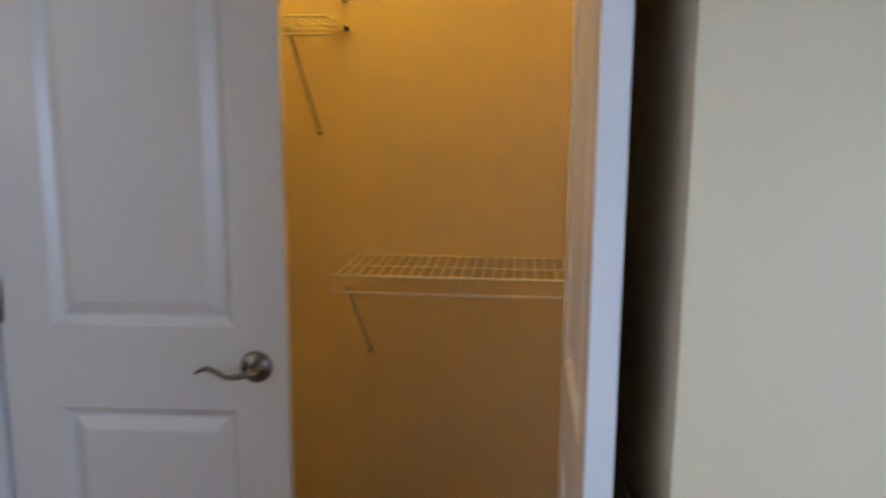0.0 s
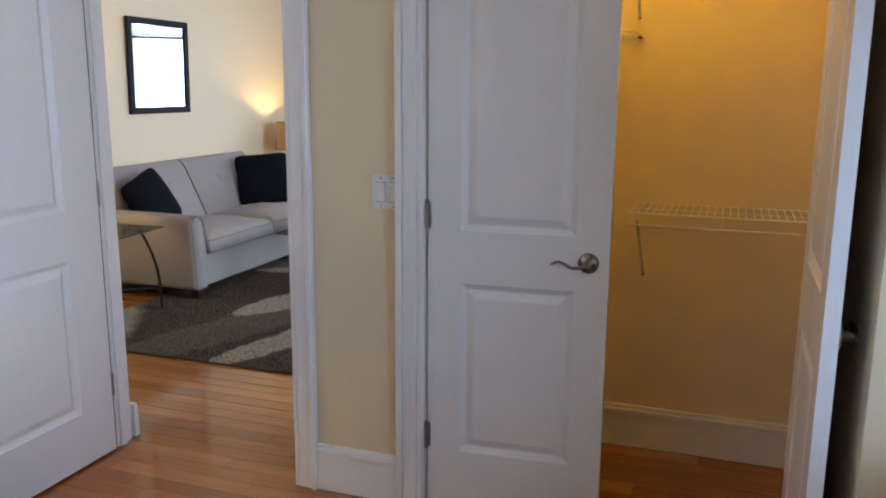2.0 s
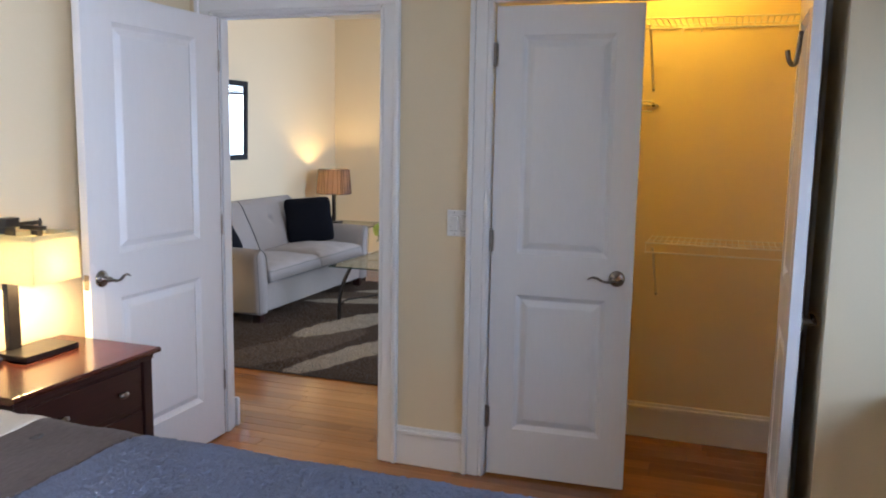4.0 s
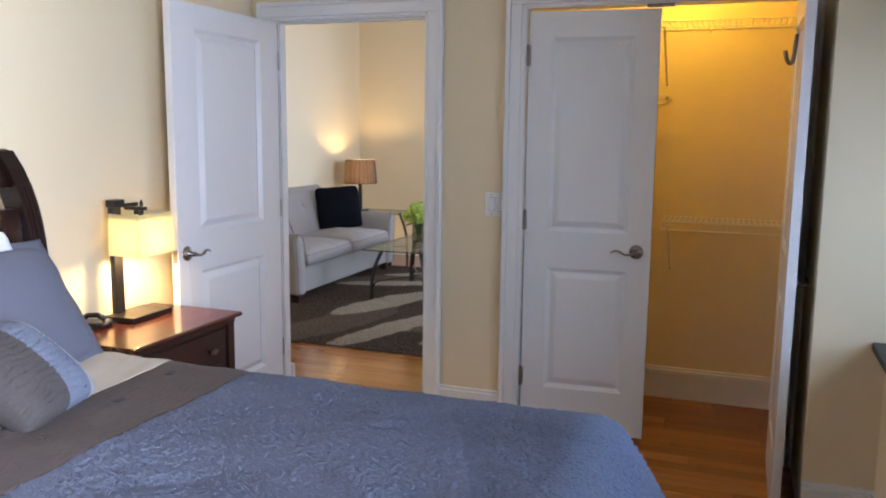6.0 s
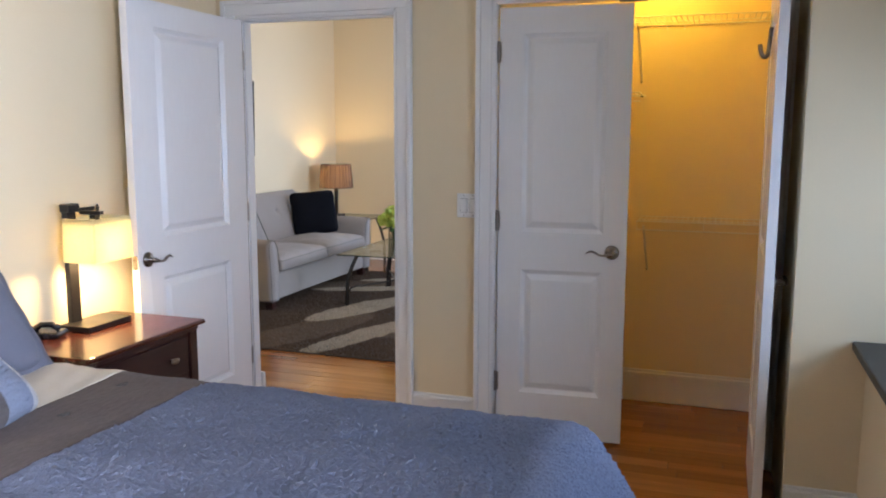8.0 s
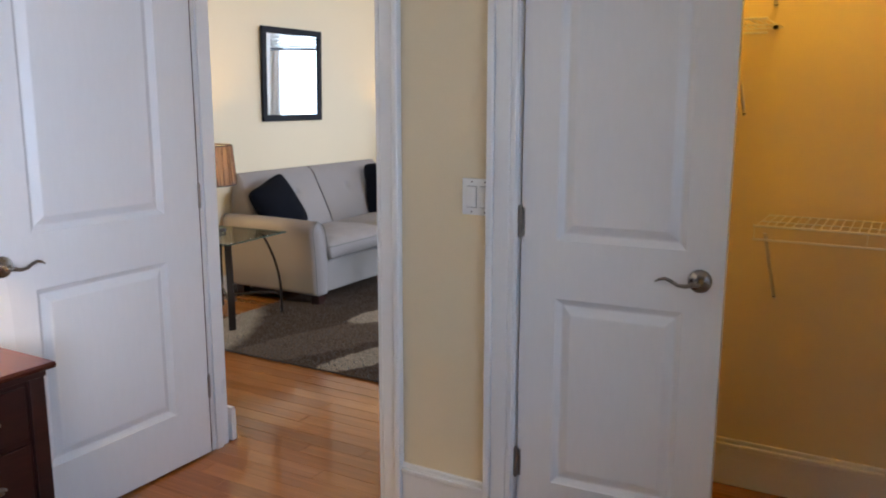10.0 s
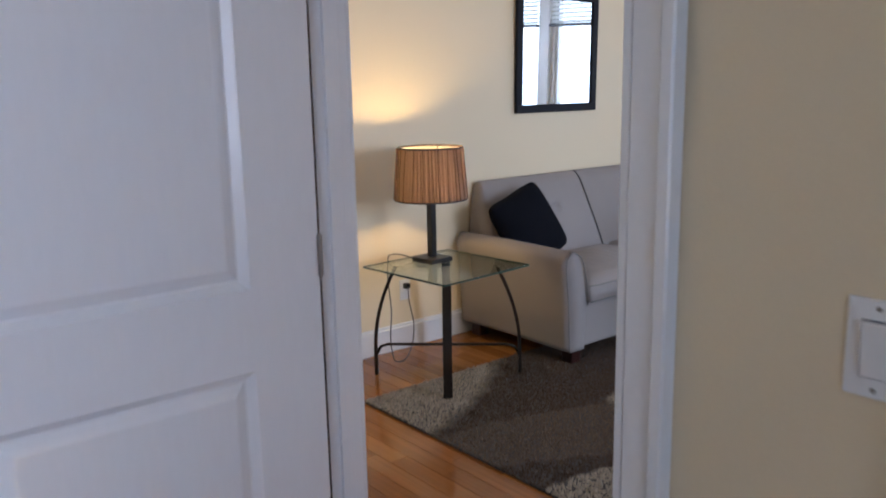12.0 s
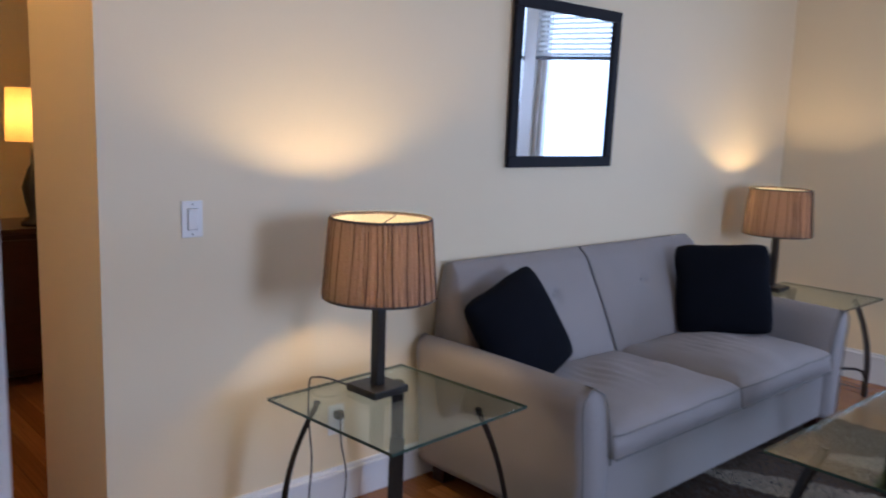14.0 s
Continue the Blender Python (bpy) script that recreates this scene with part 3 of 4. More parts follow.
hk = tagged(part("coat_hook", tube(smooth([(0.2, -0.004, 1.87), (0.2, -0.009, 1.80), (0.2, -0.014, 1.765), (0.2, -0.024, 1.754), (0.2, -0.037, 1.770), (0.2, -0.044, 1.805)]), 0.0085, 0.0065, seg=8), NICKEL, d3, "nickel coat hook", True))

# ---- windows ----


def window(name, m, w, h, label, blind_to):
    """A sash window with a blind; built across x, looking along -y into the room."""
    t = new(name)
    t.matrix_world = m
    tagged(t, label, "window", "windows", "structure")
    f = 0.05
    part("window_frame", boxes([(-w / 2, -w / 2 + f, -0.04, 0.04, 0, h), (w / 2 - f, w / 2, -0.04, 0.04, 0, h), (-w / 2 + f, w / 2 - f, -0.04, 0.04, 0, f), (-w / 2 + f, w / 2 - f, -0.04, 0.04, h - f, h)], 0.004), WHITE, t)
    part("sash", boxes([(-w / 2 + f, -w / 2 + f + 0.035, -0.02, 0.02, f, h - f), (w / 2 - f - 0.035, w / 2 - f, -0.02, 0.02, f, h - f), (-w / 2 + f + 0.035, w / 2 - f - 0.035, -0.02, 0.02, f, f + 0.05)], 0.003), WHITE, t)
    p = part("pane", boxes([(-w / 2 + f + 0.03, w / 2 - f - 0.03, -0.003, 0.003, f + 0.04, h - f)]), PANE, t, "clear window glass")
    p.visible_shadow = False
    bm, z = bmesh.new(), h - 0.05
    while z > blind_to + 0.03:
        s = box(-w / 2 + 0.03, w / 2 - 0.03, -0.022, 0.022, -0.001, 0.001)
        merge(bm, s, Matrix.Translation((0, -0.09, z)) @ Matrix.Rotation(radians(38), 4, "X"))
        z -= 0.042
    bl = part("blind", bm, BLIND, t, "white slatted blind, half drawn")
    part("bottom_rail", boxes([(-w / 2 + 0.03, w / 2 - 0.03, -0.115, -0.065, blind_to, blind_to + 0.03)], 0.004), BLACKW, bl, "dark bottom rail")
    return t


window("window_1", pose(-2.5725, 7.26, 0.768), 1.625, 1.69, "white sash window with a half drawn blind above a slate sill", 1.13)
window("window_2", pose(-0.8275, 7.26, 0.768), 1.625, 1.69, "white sash window with a half drawn blind above a slate sill", 1.13)
structure("window_mullion", [(-1.76, -1.64, 7.18, 7.40, 0.768, 2.45)], WHITE, "white painted post between two windows", "trim", 0.004)
window("window_3", pose(1.04, 0.15, 0.76, 0, 0, -90), 1.6, 1.60, "white sash window with a lowered blind above the slate ledge", 0.86)
# Unseen window, added as the opening for the west wall's fill light.
window("window_4_added", pose(1.04, -2.3, 0.74, 0, 0, -90), 1.4, 1.62, "white sash window, unseen, added with its recess to light the west wall", 1.45)
window("window_5", pose(1.24, 4.05, 0.862, 0, 0, -90), 1.396, 1.596, "white sash window with a raised blind in the living room", 1.42)
structure("window_sill_living", [(-3.385, -0.015, 6.65, 7.22, 0.736, 0.768)], SLATE, "dark slate window sill", "sill", 0.005)
structure("window_sill_bedroom", [(0.405, 0.975, -1.45, 1.078, 0.709, 0.741)], SLATE, "dark slate window ledge", "sill", 0.005)

# ---- switches and sockets ----


def switch_plate(x, y, z, rz, gangs, label):
    w = 0.07 + 0.046 * (gangs - 1)
    t = thing("light_switch", x, y, z, rz, label, "light switch")
    part("plate", boxes([(-w / 2, w / 2, -0.006, 0, -0.0575, 0.0575)], 0.003), PLASTIC, t)
    for g in range(gangs):
        c = (g - (gangs - 1) / 2) * 0.046
        # Grey bezel outlines the rocker with shade put into its colour.
        part("bezel", boxes([(c - 0.0175, c + 0.0175, -0.0075, -0.006, -0.034, 0.034)], 0.0007), GAP_GREY, t)
        b = box(c - 0.0155, c + 0.0155, -0.004, 0.004, -0.032, 0.032, 0.0015)
        bmesh.ops.transform(b, matrix=Matrix.Translation((0, -0.009, 0)) @ Matrix.Rotation(radians(4), 4, "X"), verts=b.verts)
        part("rocker", b, PLASTIC, t)
        for s in (-0.047, 0.047):
            part("screw", tube([(c, -0.0075, s), (c, -0.005, s)], 0.003, seg=8), HINGE, t)
    return t


switch_plate(-1.196, 1.67, 1.125, 0, 2, "white double rocker light switch on the wall")
sw = switch_plate(-4.36, 2.787, 1.107, 90, 1, "white single rocker light switch on the wall")
t = thing("wall_socket", -4.36, 3.34, 0.33, 90, "white wall socket with a plug in it", "socket")
part("plate", boxes([(-0.035, 0.035, -0.006, 0, -0.0575, 0.0575)], 0.003), PLASTIC, t)
part("plug", boxes([(-0.016, 0.016, -0.035, -0.006, 0.008, 0.038)], 0.005), BLACKP, t, "black plug")

# ---- closet shelves ----


def wire_shelf(name, x0, x1, y0, y1, z, brackets, label, clips=()):
    t = thing(name, x0, y1, z, 0, label, "wire shelf", "closet shelves")
    L, D = x1 - x0, y1 - y0
    deck = bmesh.new()
    n = int(L / 0.026)
    for k in range(n + 1):
        xx = 0.004 + k * (L - 0.008) / n
        tube([(xx, -0.004, 0), (xx, -D, 0)], 0.0018, seg=4, bm=deck)
        if k % 12 == 0:
            tube([(xx, -D, 0), (xx, -D - 0.001, -0.038)], 0.0015, seg=4, bm=deck)
    part("wire_deck", deck, WIRE, t)
    for yy, zz, r in ((-0.006, -0.003, 0.003), (-D * 0.5, -0.004, 0.003), (-D, 0.003, 0.0045), (-D, -0.040, 0.0042)):
        part("rail", tube([(0, yy, zz), (L, yy, zz)], r, seg=6), WIRE, t)
    for bx in brackets:
        b = part("bracket", tube([(bx - x0, -D + 0.01, -0.02), (bx - x0, -0.012, -0.285), (bx - x0, -0.003, -0.295)], 0.006, 0.003, seg=6), WIRE, t)
        part("screw", tube([(bx - x0, -0.012, -0.287), (bx - x0, 0.0, -0.287)], 0.006, seg=8), BLACKP, b)
    for cx in clips:
        part("hook", tube([(cx - x0, -D - 0.003, -0.042), (cx - x0, -D - 0.006, -0.058), (cx - x0, -D - 0.016, -0.062)], 0.004, seg=6), WIRE, t)
    part("wall_clip", boxes([(L - 0.03, L - 0.015, -0.02, 0, -0.008, 0.008)], 0.003), BLACKP, t)
    return t


wire_shelf("wire_shelf", -1.298, 0.298, 2.13, 2.448, 2.025, (-0.482, -1.2), "white coated wire closet shelf across the top", (-0.34, -0.26, 0.16))
wire_shelf("wire_shelf", -1.298, -0.455, 2.13, 2.448, 1.665, (-0.56, -1.2), "short white coated wire closet shelf")
wire_shelf("wire_shelf", -0.455, 0.298, 2.12, 2.448, 1.030, (-0.42,), "white coated wire closet shelf at waist height")
# Both fixtures are unseen; the hall one is added for its amber fill.
for lx, ly, lz, lb in ((-0.40, 2.10, 2.40, "round white closet ceiling light, lit"), (-4.86, 2.06, 2.75, "round white hall ceiling light, unseen, added for amber fill")):
    t = thing("ceiling_light", lx, ly, lz, 0, lb, "ceiling light", "ceiling lights")
    part("base_ring", lathe([(0.07, -0.001), (0.07, -0.018), (0.06, -0.022)], 28), WHITE, t, "", True)

# ---- bedroom furniture ----
NS = thing("nightstand", -2.30, 0.455, 0, 0, "dark cherry nightstand with moulded top and drawers", "nightstand")
part("top", extrude_profile([(-0.25, 0.672), (0.205, 0.672), (0.222, 0.680), (0.226, 0.690), (0.218, 0.697), (-0.25, 0.697)], -0.335, 0.335, 0.002), CHERRY, NS, "glossy moulded top")
part("body", boxes([(-0.24, 0.185, -0.305, 0.305, 0.075, 0.655), (-0.24, 0.200, -0.318, 0.318, 0.655, 0.672)], 0.003), ESPRESSO, NS)
for yy in (-0.29, 0.29):
    part("leg", boxes([(0.150, 0.197, yy - 0.024, yy + 0.024, 0.0, 0.655)], 0.004), ESPRESSO, NS)
    part("leg", boxes([(-0.24, -0.20, yy - 0.024, yy + 0.024, 0.0, 0.074)], 0.004), ESPRESSO, NS)
for z0, z1 in ((0.49, 0.64), (0.29, 0.47), (0.095, 0.27)):
    dr = part("drawer", boxes([(0.186, 0.194, -0.255, 0.255, z0, z1)], 0.003), ESPRESSO, NS)
    for yy in (-0.14, 0.14):
        kb = lathe([(0.007, 0), (0.007, 0.014), (0.015, 0.018), (0.016, 0.024), (0.010, 0.029)], 16)
        bmesh.ops.transform(kb, matrix=Matrix.Translation((0.194, yy, (z0 + z1) / 2)) @ Matrix.Rotation(radians(90), 4, "Y") @ Matrix.Diagonal((0.75, 1.5, 1, 1)), verts=kb.verts)
        part("knob", kb, NICKEL, dr, "nickel knob", True)

BL = thing("table_lamp", -2.415, 0.54, 0.698, 0, "lit bedside lamp with rectangular ivory shade on dark stem", "lamp", "bedside lamps")
part("base", boxes([(-0.075, 0.075, -0.12, 0.12, 0.0, 0.022)], 0.003), BLACKW, BL)
part("stem", boxes([(-0.070, -0.045, -0.075, -0.025, 0.022, 0.462)], 0.002), BLACKW, BL)
part("arm", boxes([(-0.074, -0.030, -0.080, -0.020, 0.462, 0.492), (-0.060, -0.045, -0.02, 0.08, 0.457, 0.472), (-0.055, 0.05, 0.0, 0.02, 0.447, 0.462), (0.0, 0.03, -0.005, 0.022, 0.430, 0.447)], 0.002), BLACKW, BL)
part("finial", lathe([(0.006, 0.46), (0.008, 0.475), (0.004, 0.486), (0.001, 0.49)], 12, centre=(0.02, 0.02)), BLACKW, BL)
sh = bmesh.new()
x0, x1, y0, y1 = -0.052, 0.105, -0.10, 0.115
a = [sh.verts.new((x, y, 0.268)) for x, y in ((x0, y0), (x1, y0), (x1, y1), (x0, y1))]
b = [sh.verts.new((x + (0.004 if x < 0 else -0.004), y + (0.004 if y < 0 else -0.004), 0.438)) for x, y in ((x0, y0), (x1, y0), (x1, y1), (x0, y1))]
for k in range(4):
    sh.faces.new((a[k], a[(k + 1) % 4], b[(k + 1) % 4], b[k]))
part("shade", sh, LINEN, BL, "glowing ivory rectangular shade").modifiers.new("thickness", "SOLIDIFY").thickness = 0.003
# Sheet added over the open-topped shade; it spreads the upward light.
part("diffuser", boxes([(-0.045, 0.098, -0.093, 0.108, 0.418, 0.421)], 0.001), LINEN, BL, "ivory cloth sheet added across the top to soften upward light")
bulb = bmesh.new()
bmesh.ops.create_uvsphere(bulb, u_segments=16, v_segments=10, radius=0.022, matrix=Matrix.Translation((0.03, 0.005, 0.332)))
part("socket", lathe([(0.013, 0.362), (0.015, 0.366), (0.015, 0.415), (0.008, 0.432)], 20, centre=(0.03, 0.005)), BLACKW, BL)
bo = part("bulb", bulb, BULB, BL, "", True)
bo.visible_shadow = False

t = thing("telephone", -2.46, 0.335, 0.698, 20, "small black phone set on the nightstand", "telephone")
part("base", boxes([(-0.05, 0.06, -0.045, 0.045, 0, 0.022)], 0.006), BLACKP, t)
part("handset", tube([(-0.045, -0.01, 0.028), (-0.02, -0.01, 0.046), (0.02, -0.01, 0.048), (0.05, -0.01, 0.032)], [0.014, 0.011, 0.011, 0.014], seg=10), BLACKP, t, "", True)

BED = thing("bed", -1.45, -0.83, 0, 0, "dark reddish sleigh bed with a slatted, panelled headboard", "bed")
part("rail", boxes([(-0.92, 0.93, 0.72, 0.745, 0.22, 0.40)], 0.004), BED_WOOD, BED)
part("rail", boxes([(-0.92, 0.93, -0.745, -0.72, 0.22, 0.40)], 0.004), BED_WOOD, BED)
part("footboard", boxes([(0.93, 0.965, -0.76, 0.76, 0.10, 0.42)], 0.006), BED_WOOD, BED)
for yy in (-0.73, 0.73):
    part("leg", boxes([(0.90, 0.965, yy - 0.03, yy + 0.03, 0, 0.10)], 0.004), BED_WOOD, BED)
part("mattress", box(-0.90, 0.92, -0.715, 0.715, 0.40, 0.69, 0.05, seg=4), WHITEF, BED, "white mattress", True)


def sleigh(z):
    """How far the headboard stands in front of its foot line, by height."""
    k = max(0.0, (z - 0.75) / 0.66)
    return -0.905 + 0.02 * math.sin(min(1, z / 0.8) * 3.1) - 0.16 * k ** 4.2 - 0.012


for yy in (-0.80, 0.80):
    post = bmesh.new()
    zs = [i * 1.375 / 24 for i in range(25)]
    tube([(sleigh(z), yy, z) for z in zs], 0.032, 0.042, square=True, bm=post)
    for off in (-0.018, 0.0, 0.018):
        tube([(sleigh(z) + 0.043, yy + off, z) for z in zs], 0.005, seg=6, bm=post)
    tube([(sleigh(1.375) - 0.012, yy - 0.036, 1.362), (sleigh(1.375) - 0.012, yy + 0.036, 1.362)], 0.044, seg=14, bm=post)
    part("post", post, BED_WOOD, BED, "reeded curved post")


def curved_board(z0, z1, thick):
    return shell(8, 10, lambda u, v: (sleigh(z0 + (z1 - z0) * u) + thick, -0.765 + 1.53 * v, z0 + (z1 - z0) * u),
                 lambda u, v: (sleigh(z0 + (z1 - z0) * u) - thick, -0.765 + 1.53 * v, z0 + (z1 - z0) * u))


part("headboard_panel", curved_board(0.35, 1.14, 0.013), BED_WOOD, BED)
part("middle_rail", curved_board(1.141, 1.205, 0.020), BED_WOOD, BED)
for k in range(8):
    yy = -0.63 + k * 0.18
    part("slat", shell(4, 2, lambda u, v: (sleigh(1.205 + 0.073 * u) + 0.010, yy - 0.03 + 0.06 * v, 1.205 + 0.073 * u),
                       lambda u, v: (sleigh(1.205 + 0.073 * u) - 0.010, yy - 0.03 + 0.06 * v, 1.205 + 0.073 * u)), BED_WOOD, BED)
part("top_rail", curved_board(1.278, 1.372, 0.022), BED_WOOD, BED)

# the quilt: one cloth that hangs over the sides and the foot
QX0, QX1, QY0, QY1, QZ, QL = -2.30, -0.42, -1.63, -0.08, 0.735, 0.385


TUFTS = [(-1.25, -0.35), (-1.2, -0.8), (-0.85, -0.3), (-0.72, -0.72), (-1.05, -1.2), (-0.6, -1.1), (-1.35, -1.5), (-0.75, -1.5)]


def drape(x, y):
    """Place on the quilt for a flat cloth point (x, y)."""
    du = max(0.0, x - QX1)
    dv = y - QY1 if y > QY1 else (y - QY0 if y < QY0 else 0.0)
    d = math.hypot(du, dv)
    puff = 0.010 * noise.noise((x * 3.1, y * 3.1, 1.0)) + 0.006 * noise.noise((x * 8.0, y * 9.0, 4.0))
    emb = 0.0130 * (0.3 - abs(noise.noise((x * 62, y * 84, 2.0)))) + 0.0080 * noise.noise((x * 90, y * 120, 6.0)) if x > -1.47 else 0.0015 * noise.noise((x * 60, y * 14, 7.0)) + (0.0014 * math.sin(x * 210) if x > -1.785 else 0.009 * noise.noise((x * 16 + y * 4, y * 6, 8.0)))
    for tx, ty in TUFTS:
        a, c = (x - tx) * 0.8 + (y - ty) * 0.6, (y - ty) * 0.8 - (x - tx) * 0.6
        q = (a / 0.09) ** 2 + (c / 0.025) ** 2
        if q < 9:
            puff -= 0.016 * math.exp(-q)
    if d < 1e-6:
        return Vector((x, y, QZ + puff + emb))
    e = min(d, QL * (1.25 if dv > 0 else 1.0))
    r, bend = 0.13, 0.97
    if e < r * bend:
        o, z = r * math.sin(e / r), -r * (1 - math.cos(e / r))
    else:
        k = e - r * bend
        o, z = r * math.sin(bend) + k * math.cos(bend), -r * (1 - math.cos(bend)) - k * math.sin(bend)
    fold = 0.020 * math.sin(9 * (x - y) + 2.0 * noise.noise((x * 2, y * 2, 0))) * min(1.2, e / QL) ** 1.5
    n = Vector((du / d, dv / d, 0))
    base = Vector((min(x, QX1), min(max(y, QY0), QY1), QZ))
    return base + n * (o + fold + emb) + Vector((0, 0, z + puff * (1 - e / QL) + 0.3 * emb))


def cloth(name, x0, x1, step, material, parent, label):
    ya, yb = QY0 - QL, QY1 + QL
    nx, ny = max(2, int((x1 - x0) / step)), int((yb - ya) / step)
    vs = [drape(x0 + (x1 - x0) * i / nx, ya + (yb - ya) * j / ny) for i in range(nx + 1) for j in range(ny + 1)]
    fs = [(i * (ny + 1) + j, (i + 1) * (ny + 1) + j, (i + 1) * (ny + 1) + j + 1, i * (ny + 1) + j + 1) for i in range(nx) for j in range(ny)]
    me = bpy.data.meshes.new(name)
    me.from_pydata(vs, [], fs)
    me.polygons.foreach_set("use_smooth", [True] * len(me.polygons))
    me.materials.append(material)
    ob = new(name, me)
    ob.parent = parent
    ob.matrix_parent_inverse = parent.matrix_world.inverted()
    md = ob.modifiers.new("thickness", "SOLIDIFY")
    md.thickness, md.offset = 0.012, -1
    return tagged(ob, label)


bpy.context.view_layer.update()
QUILT = thing("quilt", -1.4, -0.8, 0.735, 0, "blue textured quilt with taupe and cream bands, spread over the bed", "bedding")
bpy.context.view_layer.update()
cloth("cream_panel", QX0, -1.785, 0.012, CREAMF, QUILT, "cream cotton head end of the quilt")
cloth("embroidered_band", -1.785, -1.472, 0.012, BAND, QUILT, "taupe embroidered band")
cloth("blue_panel", -1.472, QX1 + QL, 0.0056, BLUEQ, QUILT, "blue plush embossed field")
for x, y in ((-1.70, -0.16), (-1.67, -0.42), (-1.63, -0.72), (-1.70, -1.0)):
    bm = bmesh.new()
    for k in range(7):
        a = k * 0.9 + x * 9
        c = Vector((x + 0.010 * math.cos(a), y + 0.014 * math.sin(a), 0))
        bmesh.ops.create_uvsphere(bm, u_segments=8, v_segments=5, radius=0.005, matrix=Matrix.Translation(c) @ Matrix.Diagonal((1, 1.5, 0.4, 1)))
    for v in bm.verts:
        v.co.z += drape(v.co.x, v.co.y).z + 0.002
        v.co -= Vector((-1.4, -0.8, 0.735))
    part("embroidery", bm, PIPING, QUILT, "dark embroidered sprig", True)


def pillow(name, m, sx, sz, th, material, label, group="", ruche=0.0, category="pillow", seed=0, flange=None):
    """A soft pillow standing in x-z with its thickness along y."""
    def side(s):
        def f(u, v):
            a, b = 2 * u - 1, 2 * v - 1
            body = max(0.0, (1 - abs(a) ** 2.6) * (1 - abs(b) ** 2.6)) ** 0.45
            edge_a = 1 - 0.03 * (1 - b * b) * abs(a) ** 3 - 0.075 * abs(a) ** 3 * abs(b) ** 7 + 0.02 * noise.noise((b * 2, seed, 1.0))
            edge_b = 1 - 0.03 * (1 - a * a) * abs(b) ** 3 - 0.075 * abs(b) ** 3 * abs(a) ** 7 + 0.02 * noise.noise((a * 2, seed, 5.0))
            wr = 0.05 * noise.noise((a * 2.2 + seed, b * 2.2, s * 3.0))
            rr = -ruche * max(0.0, math.sin(b * 52 + 6.0 * noise.noise((a * 2.5, b * 3, seed)))) ** 5 * (0.15 + 2.4 * max(0.0, noise.noise((a * 7, b * 5, 3.0)))) if ruche else 0.0
            return Vector((a * sx / 2 * edge_a, s * (th / 2 * body * (1 + wr) + 0.004 + rr * body), b * sz / 2 * edge_b))
        return f
    n = 110 if ruche else 36
    t = tagged(part(name, shell(n, n, side(-1), side(1)), material, None, "", True), label, category, group)
    if flange:
        def border(s):
            return lambda u, v: Vector(((2 * u - 1) * (sx / 2 + 0.022), s * 0.005 + 0.010 * noise.noise((u * 6, v * 6, seed)), (2 * v - 1) * (sz / 2 + 0.022)))
        part("flange", shell(24, 24, border(-1), border(1)), flange, t, "flat flange", True)
    t.matrix_world = m
    return t


pillow("pillow", pose(-2.17, -0.39, 0.912, -34, 0, 90), 0.61, 0.42, 0.17, SHAM, "grey blue pillow sham with a flat flange on the headboard", "bed pillows", seed=1, flange=SHAM)
pillow("pillow", pose(-2.17, -1.15, 0.912, -34, 0, 90), 0.61, 0.42, 0.17, SHAM, "grey blue pillow sham with a flat flange on the headboard", "bed pillows", seed=2, flange=SHAM)
pillow("pillow", pose(-2.275, -0.50, 0.935, -13, 0, 90), 0.68, 0.46, 0.13, WHITEF, "white cotton pillow behind the sham", "bed pillows", seed=3)
pillow("pillow", pose(-2.275, -1.25, 0.930, -13, 0, 90), 0.66, 0.44, 0.13, WHITEF, "white cotton pillow behind the sham", "bed pillows", seed=4)
pillow("accent_pillow", pose(-1.86, -0.575, 0.828, -52, 0, 105), 0.345, 0.325, 0.16, RUCHE, "grey ruched accent pillow with pale blue stripe", ruche=0.020, seed=5)
pillow("accent_pillow", pose(-1.95, -1.02, 0.88, -40, 0, 88), 0.42, 0.36, 0.15, NAVY, "dark accent pillow on the bed", seed=6)

# ---- living room ----
BASE_Z = 0.030
RUGT = thing("area_rug", -2.6, 4.22, 0, 0, "brown and beige shag area rug with swooping bands", "rug")
RX0, RX1, RY0, RY1 = -3.83, -1.40, 2.70, 5.85
part("backing", boxes([(RX0 + 2.6, RX1 + 2.6, RY0 - 4.22, RY1 - 4.22, 0.001, 0.010)], 0.003), PIPING, RUGT)
rng = np.random.default_rng(5)
N = 140000
px, py = rng.uniform(RX0, RX1, N) + 2.6, rng.uniform(RY0, RY1, N) - 4.22
ang, lean = rng.uniform(0, 2 * np.pi, N), rng.uniform(0, 0.010, N)
hgt, wid = rng.uniform(0.008, 0.014, N), rng.uniform(0.0025, 0.0048, N)
ca, sa = np.cos(ang), np.sin(ang)
base = np.stack([px, py, np.full(N, 0.009)], 1)
v = np.empty((N, 4, 3))
for k, (a, b) in enumerate(((1, 0), (-0.5, 0.87), (-0.5, -0.87))):
    v[:, k] = base + np.stack([(ca * a - sa * b) * wid, (sa * a + ca * b) * wid, np.zeros(N)], 1)
v[:, 3] = base + np.stack([ca * lean, sa * lean, hgt], 1)
idx = np.arange(N)[:, None] * 4
fs = np.concatenate([idx + [0, 1, 3], idx + [1, 2, 3], idx + [2, 0, 3]])
me = bpy.data.meshes.new("shag")
me.from_pydata(v.reshape(-1, 3).tolist(), [], fs.tolist())
me.materials.append(RUG)
ob = new("shag", me)
ob.parent = RUGT
tagged(ob, "shaggy pile", kind="stuff")

